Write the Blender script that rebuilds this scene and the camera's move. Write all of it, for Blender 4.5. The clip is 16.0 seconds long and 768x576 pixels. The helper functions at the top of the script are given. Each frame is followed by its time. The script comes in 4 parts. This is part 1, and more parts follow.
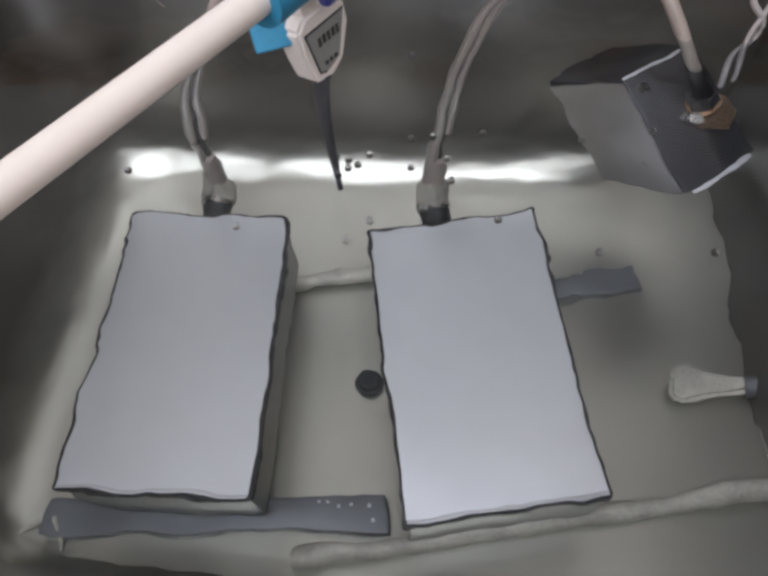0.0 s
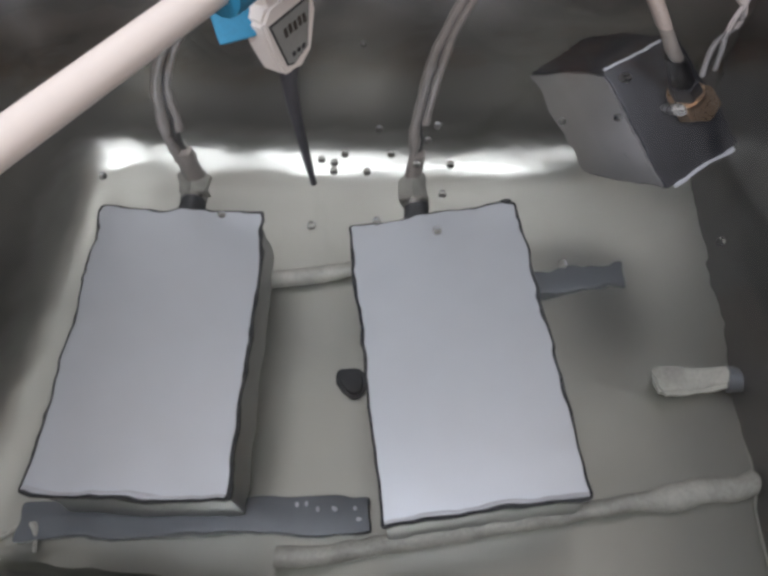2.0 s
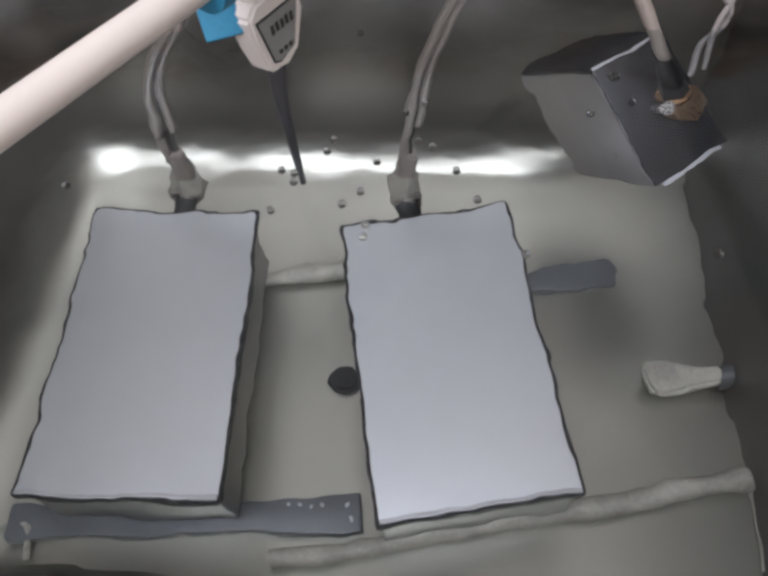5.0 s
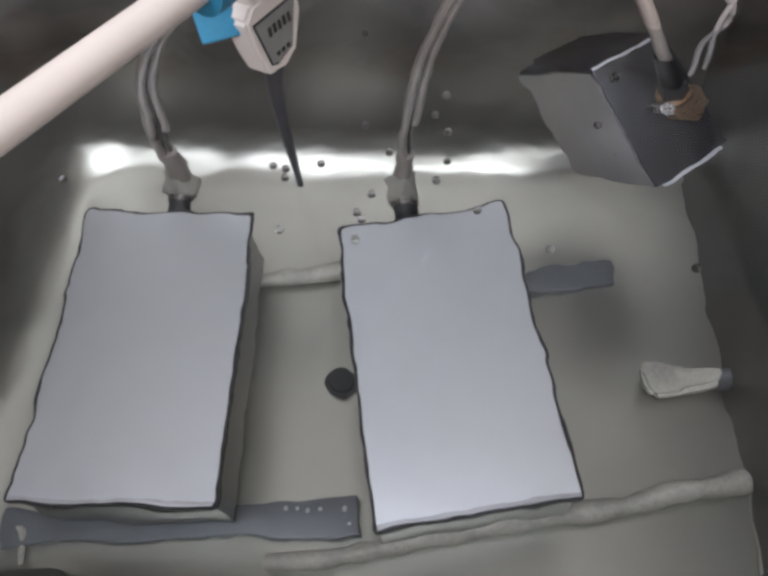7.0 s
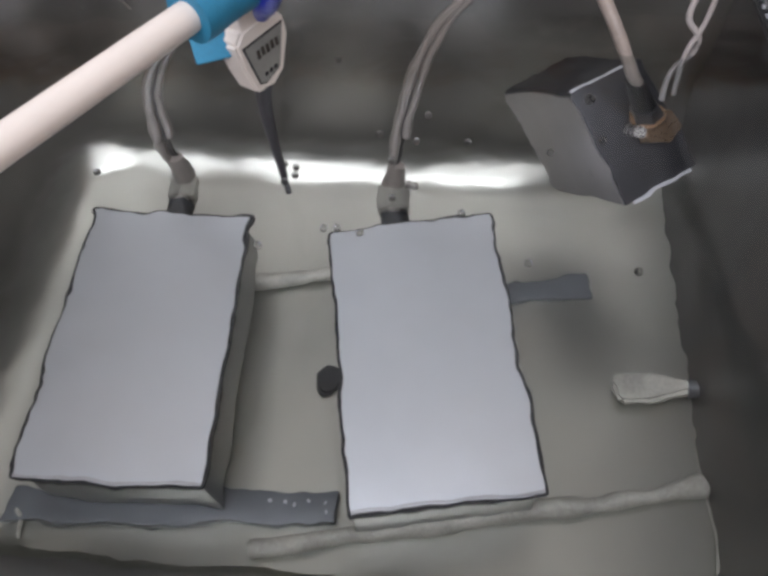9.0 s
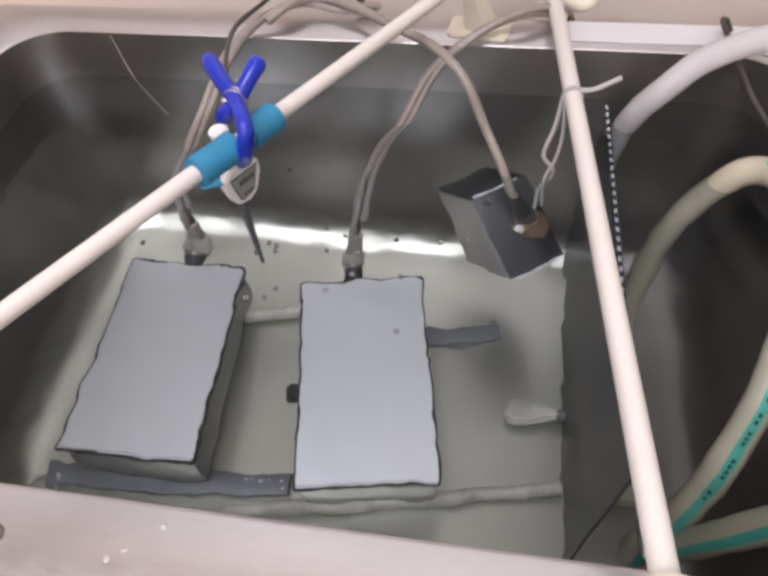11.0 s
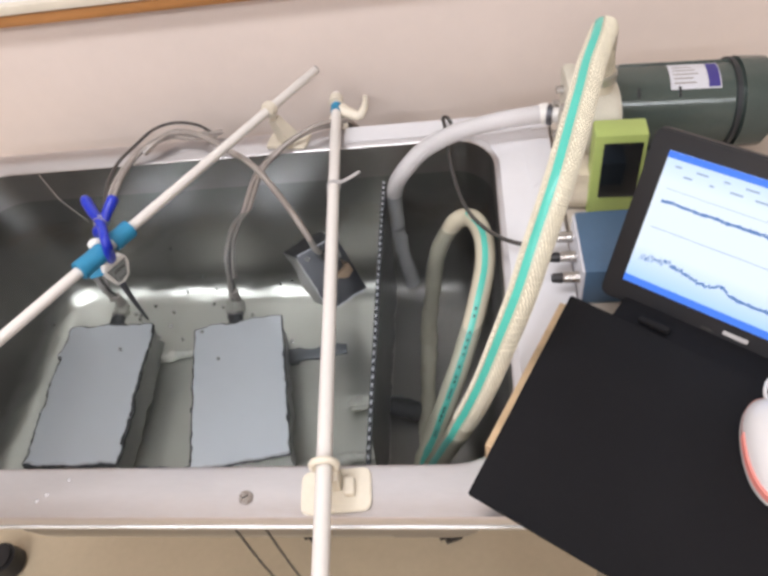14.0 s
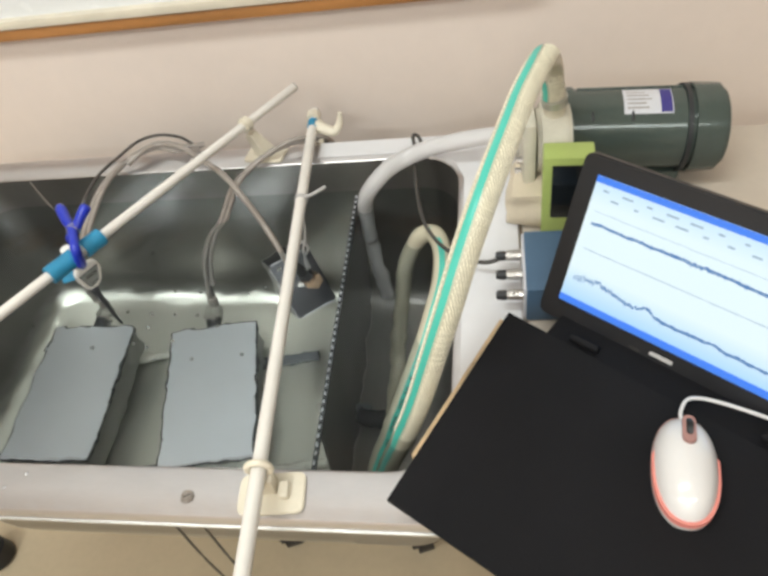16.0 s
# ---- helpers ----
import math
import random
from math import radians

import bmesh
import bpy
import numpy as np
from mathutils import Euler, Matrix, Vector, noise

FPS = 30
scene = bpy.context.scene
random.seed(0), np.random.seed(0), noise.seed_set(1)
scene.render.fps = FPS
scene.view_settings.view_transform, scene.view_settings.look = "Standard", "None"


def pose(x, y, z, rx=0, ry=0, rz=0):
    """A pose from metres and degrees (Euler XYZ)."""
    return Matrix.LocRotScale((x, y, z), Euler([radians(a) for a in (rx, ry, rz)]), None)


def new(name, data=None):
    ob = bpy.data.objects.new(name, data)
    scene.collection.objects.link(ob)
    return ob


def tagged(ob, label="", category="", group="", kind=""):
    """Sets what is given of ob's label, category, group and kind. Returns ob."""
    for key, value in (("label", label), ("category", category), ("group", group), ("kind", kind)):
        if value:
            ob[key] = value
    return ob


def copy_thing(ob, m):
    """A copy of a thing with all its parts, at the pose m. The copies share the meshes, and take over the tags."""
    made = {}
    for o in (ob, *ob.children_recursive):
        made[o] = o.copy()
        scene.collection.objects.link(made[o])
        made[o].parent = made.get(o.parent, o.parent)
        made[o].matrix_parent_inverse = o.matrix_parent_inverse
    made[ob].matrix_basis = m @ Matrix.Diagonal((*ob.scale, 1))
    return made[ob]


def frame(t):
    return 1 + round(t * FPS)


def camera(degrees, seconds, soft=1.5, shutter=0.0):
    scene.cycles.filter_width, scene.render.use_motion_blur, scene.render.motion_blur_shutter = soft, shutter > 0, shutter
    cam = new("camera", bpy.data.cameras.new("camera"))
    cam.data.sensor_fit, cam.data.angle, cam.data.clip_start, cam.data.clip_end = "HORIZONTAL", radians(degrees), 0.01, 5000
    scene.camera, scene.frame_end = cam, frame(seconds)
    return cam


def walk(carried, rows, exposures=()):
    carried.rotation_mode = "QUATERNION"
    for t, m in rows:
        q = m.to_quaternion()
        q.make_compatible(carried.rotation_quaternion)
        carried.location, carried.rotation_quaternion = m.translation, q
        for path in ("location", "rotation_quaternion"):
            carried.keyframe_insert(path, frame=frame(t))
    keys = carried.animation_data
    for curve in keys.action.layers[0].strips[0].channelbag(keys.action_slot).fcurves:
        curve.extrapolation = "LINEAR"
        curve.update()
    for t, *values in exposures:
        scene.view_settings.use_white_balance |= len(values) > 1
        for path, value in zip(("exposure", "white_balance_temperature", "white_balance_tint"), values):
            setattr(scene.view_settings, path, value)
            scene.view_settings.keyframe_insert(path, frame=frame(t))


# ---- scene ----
cam = camera(59.77, 16.0, soft=3.3)
WALK = [  # seconds, x, y, z, rx, ry, rz
    (0.0, -0.1396, 0.0079, 1.0128, 35.54, 4.85, 4.85),
    (0.5, -0.1428, 0.0122, 1.0118, 35.03, 4.29, 4.39),
    (1.0, -0.1403, 0.0182, 1.0095, 34.47, 4.39, 3.89),
    (1.5, -0.1349, 0.0151, 1.0077, 35.0, 4.52, 4.0),
    (2.0, -0.1327, 0.0174, 1.0063, 34.69, 4.4, 3.94),
    (2.5, -0.1357, 0.018, 1.0075, 34.38, 4.11, 3.62),
    (3.0, -0.1368, 0.0226, 1.0078, 33.73, 3.73, 3.67),
    (3.5, -0.1362, 0.0218, 1.0093, 33.76, 3.76, 3.33),
    (4.0, -0.1315, 0.0119, 1.0053, 35.26, 4.29, 3.46),
    (6.5, -0.1264, 0.0174, 1.0036, 34.95, 4.45, 3.89),
    (7.0, -0.1312, 0.0208, 1.0035, 34.63, 4.03, 3.24),
    (7.5, -0.1333, 0.0257, 1.0018, 34.42, 3.91, 2.8),
    (8.0, -0.1272, 0.0242, 1.0035, 34.52, 4.25, 3.45),
    (10.5, -0.0563, -0.058, 1.1297, 37.19, 2.59, 7.7),
    (11.0, -0.023, -0.0837, 1.1848, 37.72, 3.03, 8.51),
    (11.5, 0.01, -0.1124, 1.228, 37.73, 3.72, 8.69),
    (12.0, 0.0517, -0.1399, 1.2683, 37.92, 5.3, 7.54),
    (12.5, 0.1141, -0.166, 1.3026, 38.16, 6.42, 6.08),
    (13.0, 0.1613, -0.2054, 1.3404, 38.56, 6.74, 4.94),
    (13.5, 0.1976, -0.2313, 1.3692, 39.48, 7.21, 3.66),
    (14.0, 0.2258, -0.2488, 1.3852, 40.67, 7.84, 3.03),
    (14.5, 0.2476, -0.2596, 1.3943, 41.5, 8.07, 2.63),
    (15.0, 0.262, -0.2639, 1.3999, 41.88, 7.99, 2.89),
    (15.5, 0.2787, -0.2622, 1.4034, 41.68, 7.55, 3.81),
    (16.0, 0.3104, -0.257, 1.396, 41.83, 8.32, 5.59),
]
EXPOSURES = [(0.0, -0.15, 6300, 13.5), (8.2, -0.15, 6300, 13.5), (11.0, 0.03, 6450, 16), (12.5, 0.14, 6450, 15), (14.0, 0.14, 6400, 10.5), (15.0, 0.12, 6400, 3), (16.0, 0.08, 6600, -1)]
walk(cam, [(t, pose(x, y, z, rx, ry, rz)) for t, x, y, z, rx, ry, rz in WALK], EXPOSURES)

# ---- light: a lab room with ceiling panels ----
RIM, WATER, FLOOR, BED = 0.80, 0.7426, 0.10, 0.405
world = bpy.data.worlds.new("room_air")
scene.world = world
world.use_nodes = True
world.node_tree.nodes["Background"].inputs["Color"].default_value = (0.9, 0.95, 1.0, 1)
world.node_tree.nodes["Background"].inputs["Strength"].default_value = 0.05


def ceiling_lamp(x, y, sx, sy, watts):
    la = bpy.data.lights.new("ceiling_panel", "AREA")
    la.shape, la.size, la.size_y, la.energy = "RECTANGLE", sx, sy, watts
    la.color = (0.955, 0.955, 1.0)
    ob = new("ceiling_panel_light", la)
    ob.location = (x, y, 2.55)
    return ob


ceiling_lamp(-0.25, -0.25, 1.25, 0.30, 22)
ceiling_lamp(-1.1, -1.5, 1.25, 0.30, 27)
ceiling_lamp(0.9, -1.5, 1.25, 0.30, 18)
ceiling_lamp(-0.1, -2.6, 1.25, 0.30, 26)


# ---- materials ----
def material(name, color, rough=0.5, metal=0.0, vary=0.12, scale=8.0, bump=0.0, bscale=60.0, stretch=(1, 1, 1), second=None, rvary=0.1, grain=0.4, **extra):
    m = bpy.data.materials.new(name)
    m.use_nodes = True
    n, l = m.node_tree.nodes, m.node_tree.links
    p = n["Principled BSDF"]
    p.inputs["Metallic"].default_value = metal
    tc, mp = n.new("ShaderNodeTexCoord"), n.new("ShaderNodeMapping")
    mp.inputs["Scale"].default_value = stretch
    l.new(tc.outputs["Object"], mp.inputs["Vector"])
    big, fine = n.new("ShaderNodeTexNoise"), n.new("ShaderNodeTexNoise")
    for node, s, d in ((big, scale, 3.0), (fine, scale * 14, 4.0)):
        node.inputs["Scale"].default_value, node.inputs["Detail"].default_value = s, d
        l.new(mp.outputs["Vector"], node.inputs["Vector"])
    both = n.new("ShaderNodeMath")
    both.operation = "MULTIPLY_ADD"
    l.new(fine.outputs["Fac"], both.inputs[0])
    both.inputs[1].default_value = grain
    l.new(big.outputs["Fac"], both.inputs[2])
    ramp = n.new("ShaderNodeValToRGB")
    ramp.color_ramp.elements[0].position, ramp.color_ramp.elements[1].position = 0.45, 0.95
    c2 = second or tuple(c * (1 - vary) for c in color)
    c1 = tuple(min(1, c * (1 + vary * 0.5)) for c in color)
    ramp.color_ramp.elements[0].color, ramp.color_ramp.elements[1].color = (*c2, 1), (*c1, 1)
    l.new(both.outputs[0], ramp.inputs["Fac"])
    l.new(ramp.outputs["Color"], p.inputs["Base Color"])
    rr = n.new("ShaderNodeMapRange")
    rr.inputs["To Min"].default_value, rr.inputs["To Max"].default_value = max(0.02, rough - rvary), min(1, rough + rvary)
    l.new((fine if grain > 0.2 else big).outputs["Fac"], rr.inputs["Value"])
    l.new(rr.outputs["Result"], p.inputs["Roughness"])
    if bump:
        bn, bt = n.new("ShaderNodeBump"), n.new("ShaderNodeTexNoise")
        bt.inputs["Scale"].default_value, bt.inputs["Detail"].default_value = bscale, 3
        bn.inputs["Strength"].default_value, bn.inputs["Distance"].default_value = bump, 0.002
        l.new(mp.outputs["Vector"], bt.inputs["Vector"])
        l.new(bt.outputs["Fac"], bn.inputs["Height"])
        l.new(bn.outputs["Normal"], p.inputs["Normal"])
    for key, value in extra.items():
        p.inputs[key.replace("_", " ")].default_value = value
    return m


def glow(name, color, strength):
    m = bpy.data.materials.new(name)
    m.use_nodes = True
    p = m.node_tree.nodes["Principled BSDF"]
    p.inputs["Base Color"].default_value = (0.02, 0.02, 0.02, 1)
    p.inputs["Roughness"].default_value = 0.3
    p.inputs["Emission Color"].default_value = (*color, 1)
    p.inputs["Emission Strength"].default_value = strength
    return m


def water_material():
    m = bpy.data.materials.new("rippled water")
    m.use_nodes = True
    n, l = m.node_tree.nodes, m.node_tree.links
    n.remove(n["Principled BSDF"])
    g = n.new("ShaderNodeBsdfGlass")
    g.inputs["IOR"].default_value, g.inputs["Roughness"].default_value = 1.333, 0.0
    g.inputs["Color"].default_value = (0.66, 0.683, 0.682, 1)
    tc, mp = n.new("ShaderNodeTexCoord"), n.new("ShaderNodeMapping")
    mp.inputs["Scale"].default_value = (1.0, 1.0, 1.0)
    l.new(tc.outputs["Object"], mp.inputs["Vector"])
    a, b = n.new("ShaderNodeTexNoise"), n.new("ShaderNodeTexNoise")
    a.inputs["Scale"].default_value, a.inputs["Detail"].default_value = 24.0, 1.0
    b.inputs["Scale"].default_value, b.inputs["Detail"].default_value = 75.0, 1.0
    for x in (a, b):
        l.new(mp.outputs["Vector"], x.inputs["Vector"])
    s = n.new("ShaderNodeMath")
    s.operation = "MULTIPLY_ADD"
    l.new(b.outputs["Fac"], s.inputs[0])
    s.inputs[1].default_value = 0.16
    l.new(a.outputs["Fac"], s.inputs[2])
    bn = n.new("ShaderNodeBump")
    bn.inputs["Strength"].default_value, bn.inputs["Distance"].default_value = 1.0, 0.0016
    l.new(s.outputs[0], bn.inputs["Height"])
    l.new(bn.outputs["Normal"], g.inputs["Normal"])
    l.new(g.outputs[0], n["Material Output"].inputs["Surface"])
    return m


STEEL = material("brushed stainless steel", (0.56, 0.55, 0.53), 0.34, 0.95, 0.18, 5, 0.05, 300, (1, 6, 1))
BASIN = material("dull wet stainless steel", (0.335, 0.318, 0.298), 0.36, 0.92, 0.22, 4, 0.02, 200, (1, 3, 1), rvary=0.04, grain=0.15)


def paint_bed_light(m, color, rough, x_end, z_full, z_none):
    """Light painted into the bottom's colour up to x_end, thinning on the rounded edge."""
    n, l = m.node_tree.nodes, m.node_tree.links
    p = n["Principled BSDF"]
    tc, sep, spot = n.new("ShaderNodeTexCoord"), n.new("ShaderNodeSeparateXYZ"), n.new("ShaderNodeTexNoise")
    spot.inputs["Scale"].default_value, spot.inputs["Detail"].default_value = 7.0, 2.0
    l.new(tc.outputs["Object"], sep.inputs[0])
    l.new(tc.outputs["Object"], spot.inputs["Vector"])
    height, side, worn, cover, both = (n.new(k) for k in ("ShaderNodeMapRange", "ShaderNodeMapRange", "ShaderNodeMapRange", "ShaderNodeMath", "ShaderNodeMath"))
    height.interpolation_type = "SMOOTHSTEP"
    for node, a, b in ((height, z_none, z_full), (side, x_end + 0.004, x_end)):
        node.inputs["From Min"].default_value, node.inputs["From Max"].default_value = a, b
    # noise makes the painted light uneven
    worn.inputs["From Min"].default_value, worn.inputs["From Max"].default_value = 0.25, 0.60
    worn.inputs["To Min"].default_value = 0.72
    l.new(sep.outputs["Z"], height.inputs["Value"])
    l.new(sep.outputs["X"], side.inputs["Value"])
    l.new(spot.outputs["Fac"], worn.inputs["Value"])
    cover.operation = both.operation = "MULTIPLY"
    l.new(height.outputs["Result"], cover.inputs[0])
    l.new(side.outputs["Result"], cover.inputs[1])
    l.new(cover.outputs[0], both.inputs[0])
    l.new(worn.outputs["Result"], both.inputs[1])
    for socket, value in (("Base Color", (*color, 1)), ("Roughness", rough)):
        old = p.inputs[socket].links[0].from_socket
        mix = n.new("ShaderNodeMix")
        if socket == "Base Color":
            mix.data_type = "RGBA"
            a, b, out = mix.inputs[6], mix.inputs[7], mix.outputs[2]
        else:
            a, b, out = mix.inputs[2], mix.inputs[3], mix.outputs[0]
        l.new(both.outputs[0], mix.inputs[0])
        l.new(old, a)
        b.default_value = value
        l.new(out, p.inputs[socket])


# bottom paler than walls and side compartment: light put into the colour
paint_bed_light(BASIN, (0.62, 0.625, 0.565), 0.29, 0.088, BED + 0.004, BED + 0.045)
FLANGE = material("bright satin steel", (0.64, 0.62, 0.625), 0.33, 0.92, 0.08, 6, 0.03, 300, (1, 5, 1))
FACE = material("satin metal plate", (0.845, 0.885, 0.945), 0.33, 0.92, 0.05, 3, 0.02, 200, rvary=0.04)
SIDE = material("grey metal side", (0.42, 0.42, 0.41), 0.42, 0.8, 0.2, 10)
DSTEEL = material("plain dark grey metal", (0.10, 0.10, 0.11), 0.4, 0.6, 0.3, 14)
EDGE = material("dark gasket edge", (0.03, 0.032, 0.035), 0.5, 0.1)
DIVIDER = material("dark steel divider", (0.16, 0.16, 0.165), 0.40, 0.85, 0.3, 6, 0.06, 120, (1, 3, 1))
DARK = material("dark grey bar", (0.19, 0.205, 0.22), 0.5, 0.3, 0.3, 20)
PALE = material("pale plastic bar", (0.62, 0.605, 0.53), 0.5, 0, 0.45, 30, 0.3, 120)
PIPE = material("white plastic pipe", (0.71, 0.67, 0.625), 0.35, 0, 0.06, 10, rvary=0.05)
CREAM = material("cream plastic", (0.71, 0.645, 0.525), 0.4, 0, 0.1, 20)
TAPE = material("blue tape", (0.028, 0.24, 0.42), 0.55, 0, 0.25, 40, 0.3, 120)
BLUE = material("blue clip plastic", (0.012, 0.03, 0.42), 0.3, 0, 0.15, 30)
WHITE = material("white plastic", (0.80, 0.78, 0.74), 0.35, 0, 0.05, 20)
LCD = material("grey display", (0.30, 0.32, 0.31), 0.2, 0, 0.15, 40)
BLACK = material("black plastic", (0.011, 0.011, 0.013), 0.42, 0, 0.25, 30)
BOARD = material("black board", (0.007, 0.0066, 0.0078), 0.75, 0, 0.25, 12, 0.25, 700, Specular_IOR_Level=0.18)
CABLE = material("grey cable", (0.32, 0.28, 0.25), 0.3, 0, 0.2, 60)
CABLEDK = material("dark cable", (0.055, 0.05, 0.045), 0.4, 0, 0.3, 60)
GLAND = material("gland metal", (0.52, 0.51, 0.45), 0.38, 0.6, 0.3, 60)
BRASS = material("worn brass", (0.52, 0.36, 0.24), 0.3, 0.9, 0.3, 60)
HOSE = material("translucent ivory hose", (0.57, 0.525, 0.40), 0.25, 0, 0.05, 18, rvary=0.03, grain=0.1)
BRAID = material("hose braid", (0.84, 0.79, 0.64), 0.5, 0, 0.2, 100)
TEAL = material("teal stripe", (0.08, 0.48, 0.385), 0.35, 0, 0.12, 30)
PRINT = material("dark print", (0.02, 0.07, 0.06), 0.5)
CLEARHOSE = material("milky hose", (0.82, 0.80, 0.80), 0.16, 0, 0.05, 20, rvary=0.02, Transmission_Weight=0.42, IOR=1.18)
WALLM = material("painted wall", (0.78, 0.675, 0.61), 0.75, 0, 0.05, 3, 0.12, 120)
FLOORM = material("beige vinyl floor", (0.52, 0.43, 0.30), 0.45, 0, 0.12, 5, 0.03, 80)
CEILM = material("white ceiling", (0.78, 0.77, 0.74), 0.8, 0, 0.04, 4)
WOOD = material("varnished wood trim", (0.42, 0.19, 0.06), 0.4, 0, 0.35, 4, 0.1, 60, (1, 14, 14))
PLY = material("pale plywood", (0.62, 0.44, 0.26), 0.55, 0, 0.25, 5, 0.1, 80, (1, 10, 10))
BOARDW = material("whiteboard enamel", (0.78, 0.79, 0.80), 0.25, 0, 0.03, 3)
PAPER = material("white sheet", (0.70, 0.69, 0.705), 0.6, 0, 0.05, 6)
MOTOR = material("dark green-grey enamel", (0.075, 0.095, 0.085), 0.16, 0.1, 0.15, 12, rvary=0.06)
LAMINATE = material("beige laminate", (0.60, 0.53, 0.45), 0.45, 0, 0.08, 8)
PUMP = material("ivory pump plastic", (0.62, 0.58, 0.48), 0.45, 0, 0.15, 25, 0.05)
LIME = material("lime green case", (0.43, 0.53, 0.16), 0.45, 0, 0.08, 20)
GLASSY = material("black window", (0.012, 0.014, 0.016), 0.08, 0, 0.1, 10)
BLUEBOX = material("steel-blue case", (0.075, 0.14, 0.23), 0.5, 0.1, 0.15, 15)
NICKEL = material("nickel plug", (0.50, 0.48, 0.46), 0.28, 1.0, 0.1, 40)
LABEL = material("silver label", (0.66, 0.66, 0.70), 0.4, 0.1, 0.1, 40)
VIOLET = material("violet print", (0.05, 0.04, 0.22), 0.5)
MWHITE = material("glossy white shell", (0.70, 0.67, 0.66), 0.18, 0, 0.03, 20, Coat_Weight=0.5)
REDGLOW = glow("red lit plastic", (1.0, 0.16, 0.12), 0.22)
REDGLOW.node_tree.nodes["Principled BSDF"].inputs["Base Color"].default_value = (0.50, 0.22, 0.19, 1)
SMOKE = material("smoky red plastic", (0.40, 0.22, 0.20), 0.2, 0, 0.2, 40)
CLOTH = material("ivory cloth", (0.66, 0.57, 0.44), 0.85, 0, 0.12, 20, 0.4, 300)
GREYT = material("grey tie", (0.45, 0.43, 0.42), 0.5)
WATERM = water_material()
SCREEN = glow("lit screen", (0.68, 0.83, 1.0), 0.98)
SCRBLUE = glow("lit blue bar", (0.05, 0.22, 0.95), 0.95)
SCRLINE = glow("lit trace", (0.10, 0.25, 0.60), 0.8)
SCRGREY = glow("lit grey line", (0.36, 0.48, 0.66), 0.85)


def backlight(m, low, high):
    """An uneven panel: bluer towards the lower edge, whiter in the middle."""
    n, l = m.node_tree.nodes, m.node_tree.links
    tc, sep, ramp = n.new("ShaderNodeTexCoord"), n.new("ShaderNodeSeparateXYZ"), n.new("ShaderNodeValToRGB")
    l.new(tc.outputs["Generated"], sep.inputs[0])
    l.new(sep.outputs["Y"], ramp.inputs["Fac"])
    e = ramp.color_ramp.elements
    e[0].position, e[0].color = 0.04, (*low, 1)
    e[1].position, e[1].color = 0.30, (*high, 1)
    x = e.new(0.80)
    x.color = (*high, 1)
    x = e.new(0.97)
    x.color = (*[(a + b) / 2 for a, b in zip(low, high)], 1)
    l.new(ramp.outputs["Color"], n["Principled BSDF"].inputs["Emission Color"])


backlight(SCREEN, (0.42, 0.66, 1.0), (0.80, 0.90, 1.0))


# ---- shape helpers ----
def part(name, bm, mat, parent=None, label="", smooth=True):
    me = bpy.data.meshes.new(name)
    bmesh.ops.recalc_face_normals(bm, faces=bm.faces)
    bm.to_mesh(me)
    bm.free()
    me.materials.append(mat)
    if smooth:
        for p in me.polygons:
            p.use_smooth = True
        me.set_sharp_from_angle(angle=radians(38))
    ob = new(name, me)
    if parent:
        ob.parent = parent
    if label:
        ob["label"] = label
    return ob


def thing(name, label, category, m=None, group="", kind=""):
    ob = new(name)
    ob.empty_display_size = 0.02
    if m is not None:
        ob.matrix_world = m
    return tagged(ob, label, category, group, kind)


def box(sx, sy, sz, m=None, bev=0.0, seg=2, bm=None):
    bm = bm or bmesh.new()
    r = bmesh.ops.create_cube(bm, size=1.0, matrix=(m or Matrix()) @ Matrix.Diagonal((sx, sy, sz, 1)))
    if bev:
        es = list({e for v in r["verts"] for e in v.link_edges})
        bmesh.ops.bevel(bm, geom=es, offset=bev, segments=seg, profile=0.6, affect="EDGES")
    return bm


def rod(r1, r2, h, m=None, n=20, bm=None, bev=0.0):
    """A cone or cylinder standing on the origin along z."""
    bm = bm or bmesh.new()
    r = bmesh.ops.create_cone(bm, cap_ends=True, segments=n, radius1=r1, radius2=r2, depth=h, matrix=(m or Matrix()) @ Matrix.Translation((0, 0, h / 2)))
    if bev:
        es = [e for e in {e for v in r["verts"] for e in v.link_edges} if any(len(f.verts) > 4 for f in e.link_faces)]
        bmesh.ops.bevel(bm, geom=es, offset=bev, segments=2, affect="EDGES")
    return bm


def along(a, b):
    """A pose at a whose z points to b, and the distance."""
    a, b = Vector(a), Vector(b)
    q = (b - a).to_track_quat("Z", "Y").to_matrix().to_4x4()
    return Matrix.Translation(a) @ q, (b - a).length


def bar(a, b, r, n=16, r2=None, bm=None, bev=0.0):
    m, d = along(a, b)
    return rod(r, r if r2 is None else r2, d, m, n, bm, bev)


def smoothed(points, n=8):
    """A Catmull-Rom line through the points."""
    p = [Vector(v) for v in points]
    p = [2 * p[0] - p[1], *p, 2 * p[-1] - p[-2]]
    out = []
    for i in range(1, len(p) - 2):
        for k in range(n):
            t = k / n
            a, b, c, d = p[i - 1], p[i], p[i + 1], p[i + 2]
            out.append(0.5 * ((2 * b) + (c - a) * t + (2 * a - 5 * b + 4 * c - d) * t * t + (3 * b - a - 3 * c + d) * t ** 3))
    out.append(p[-2])
    return out


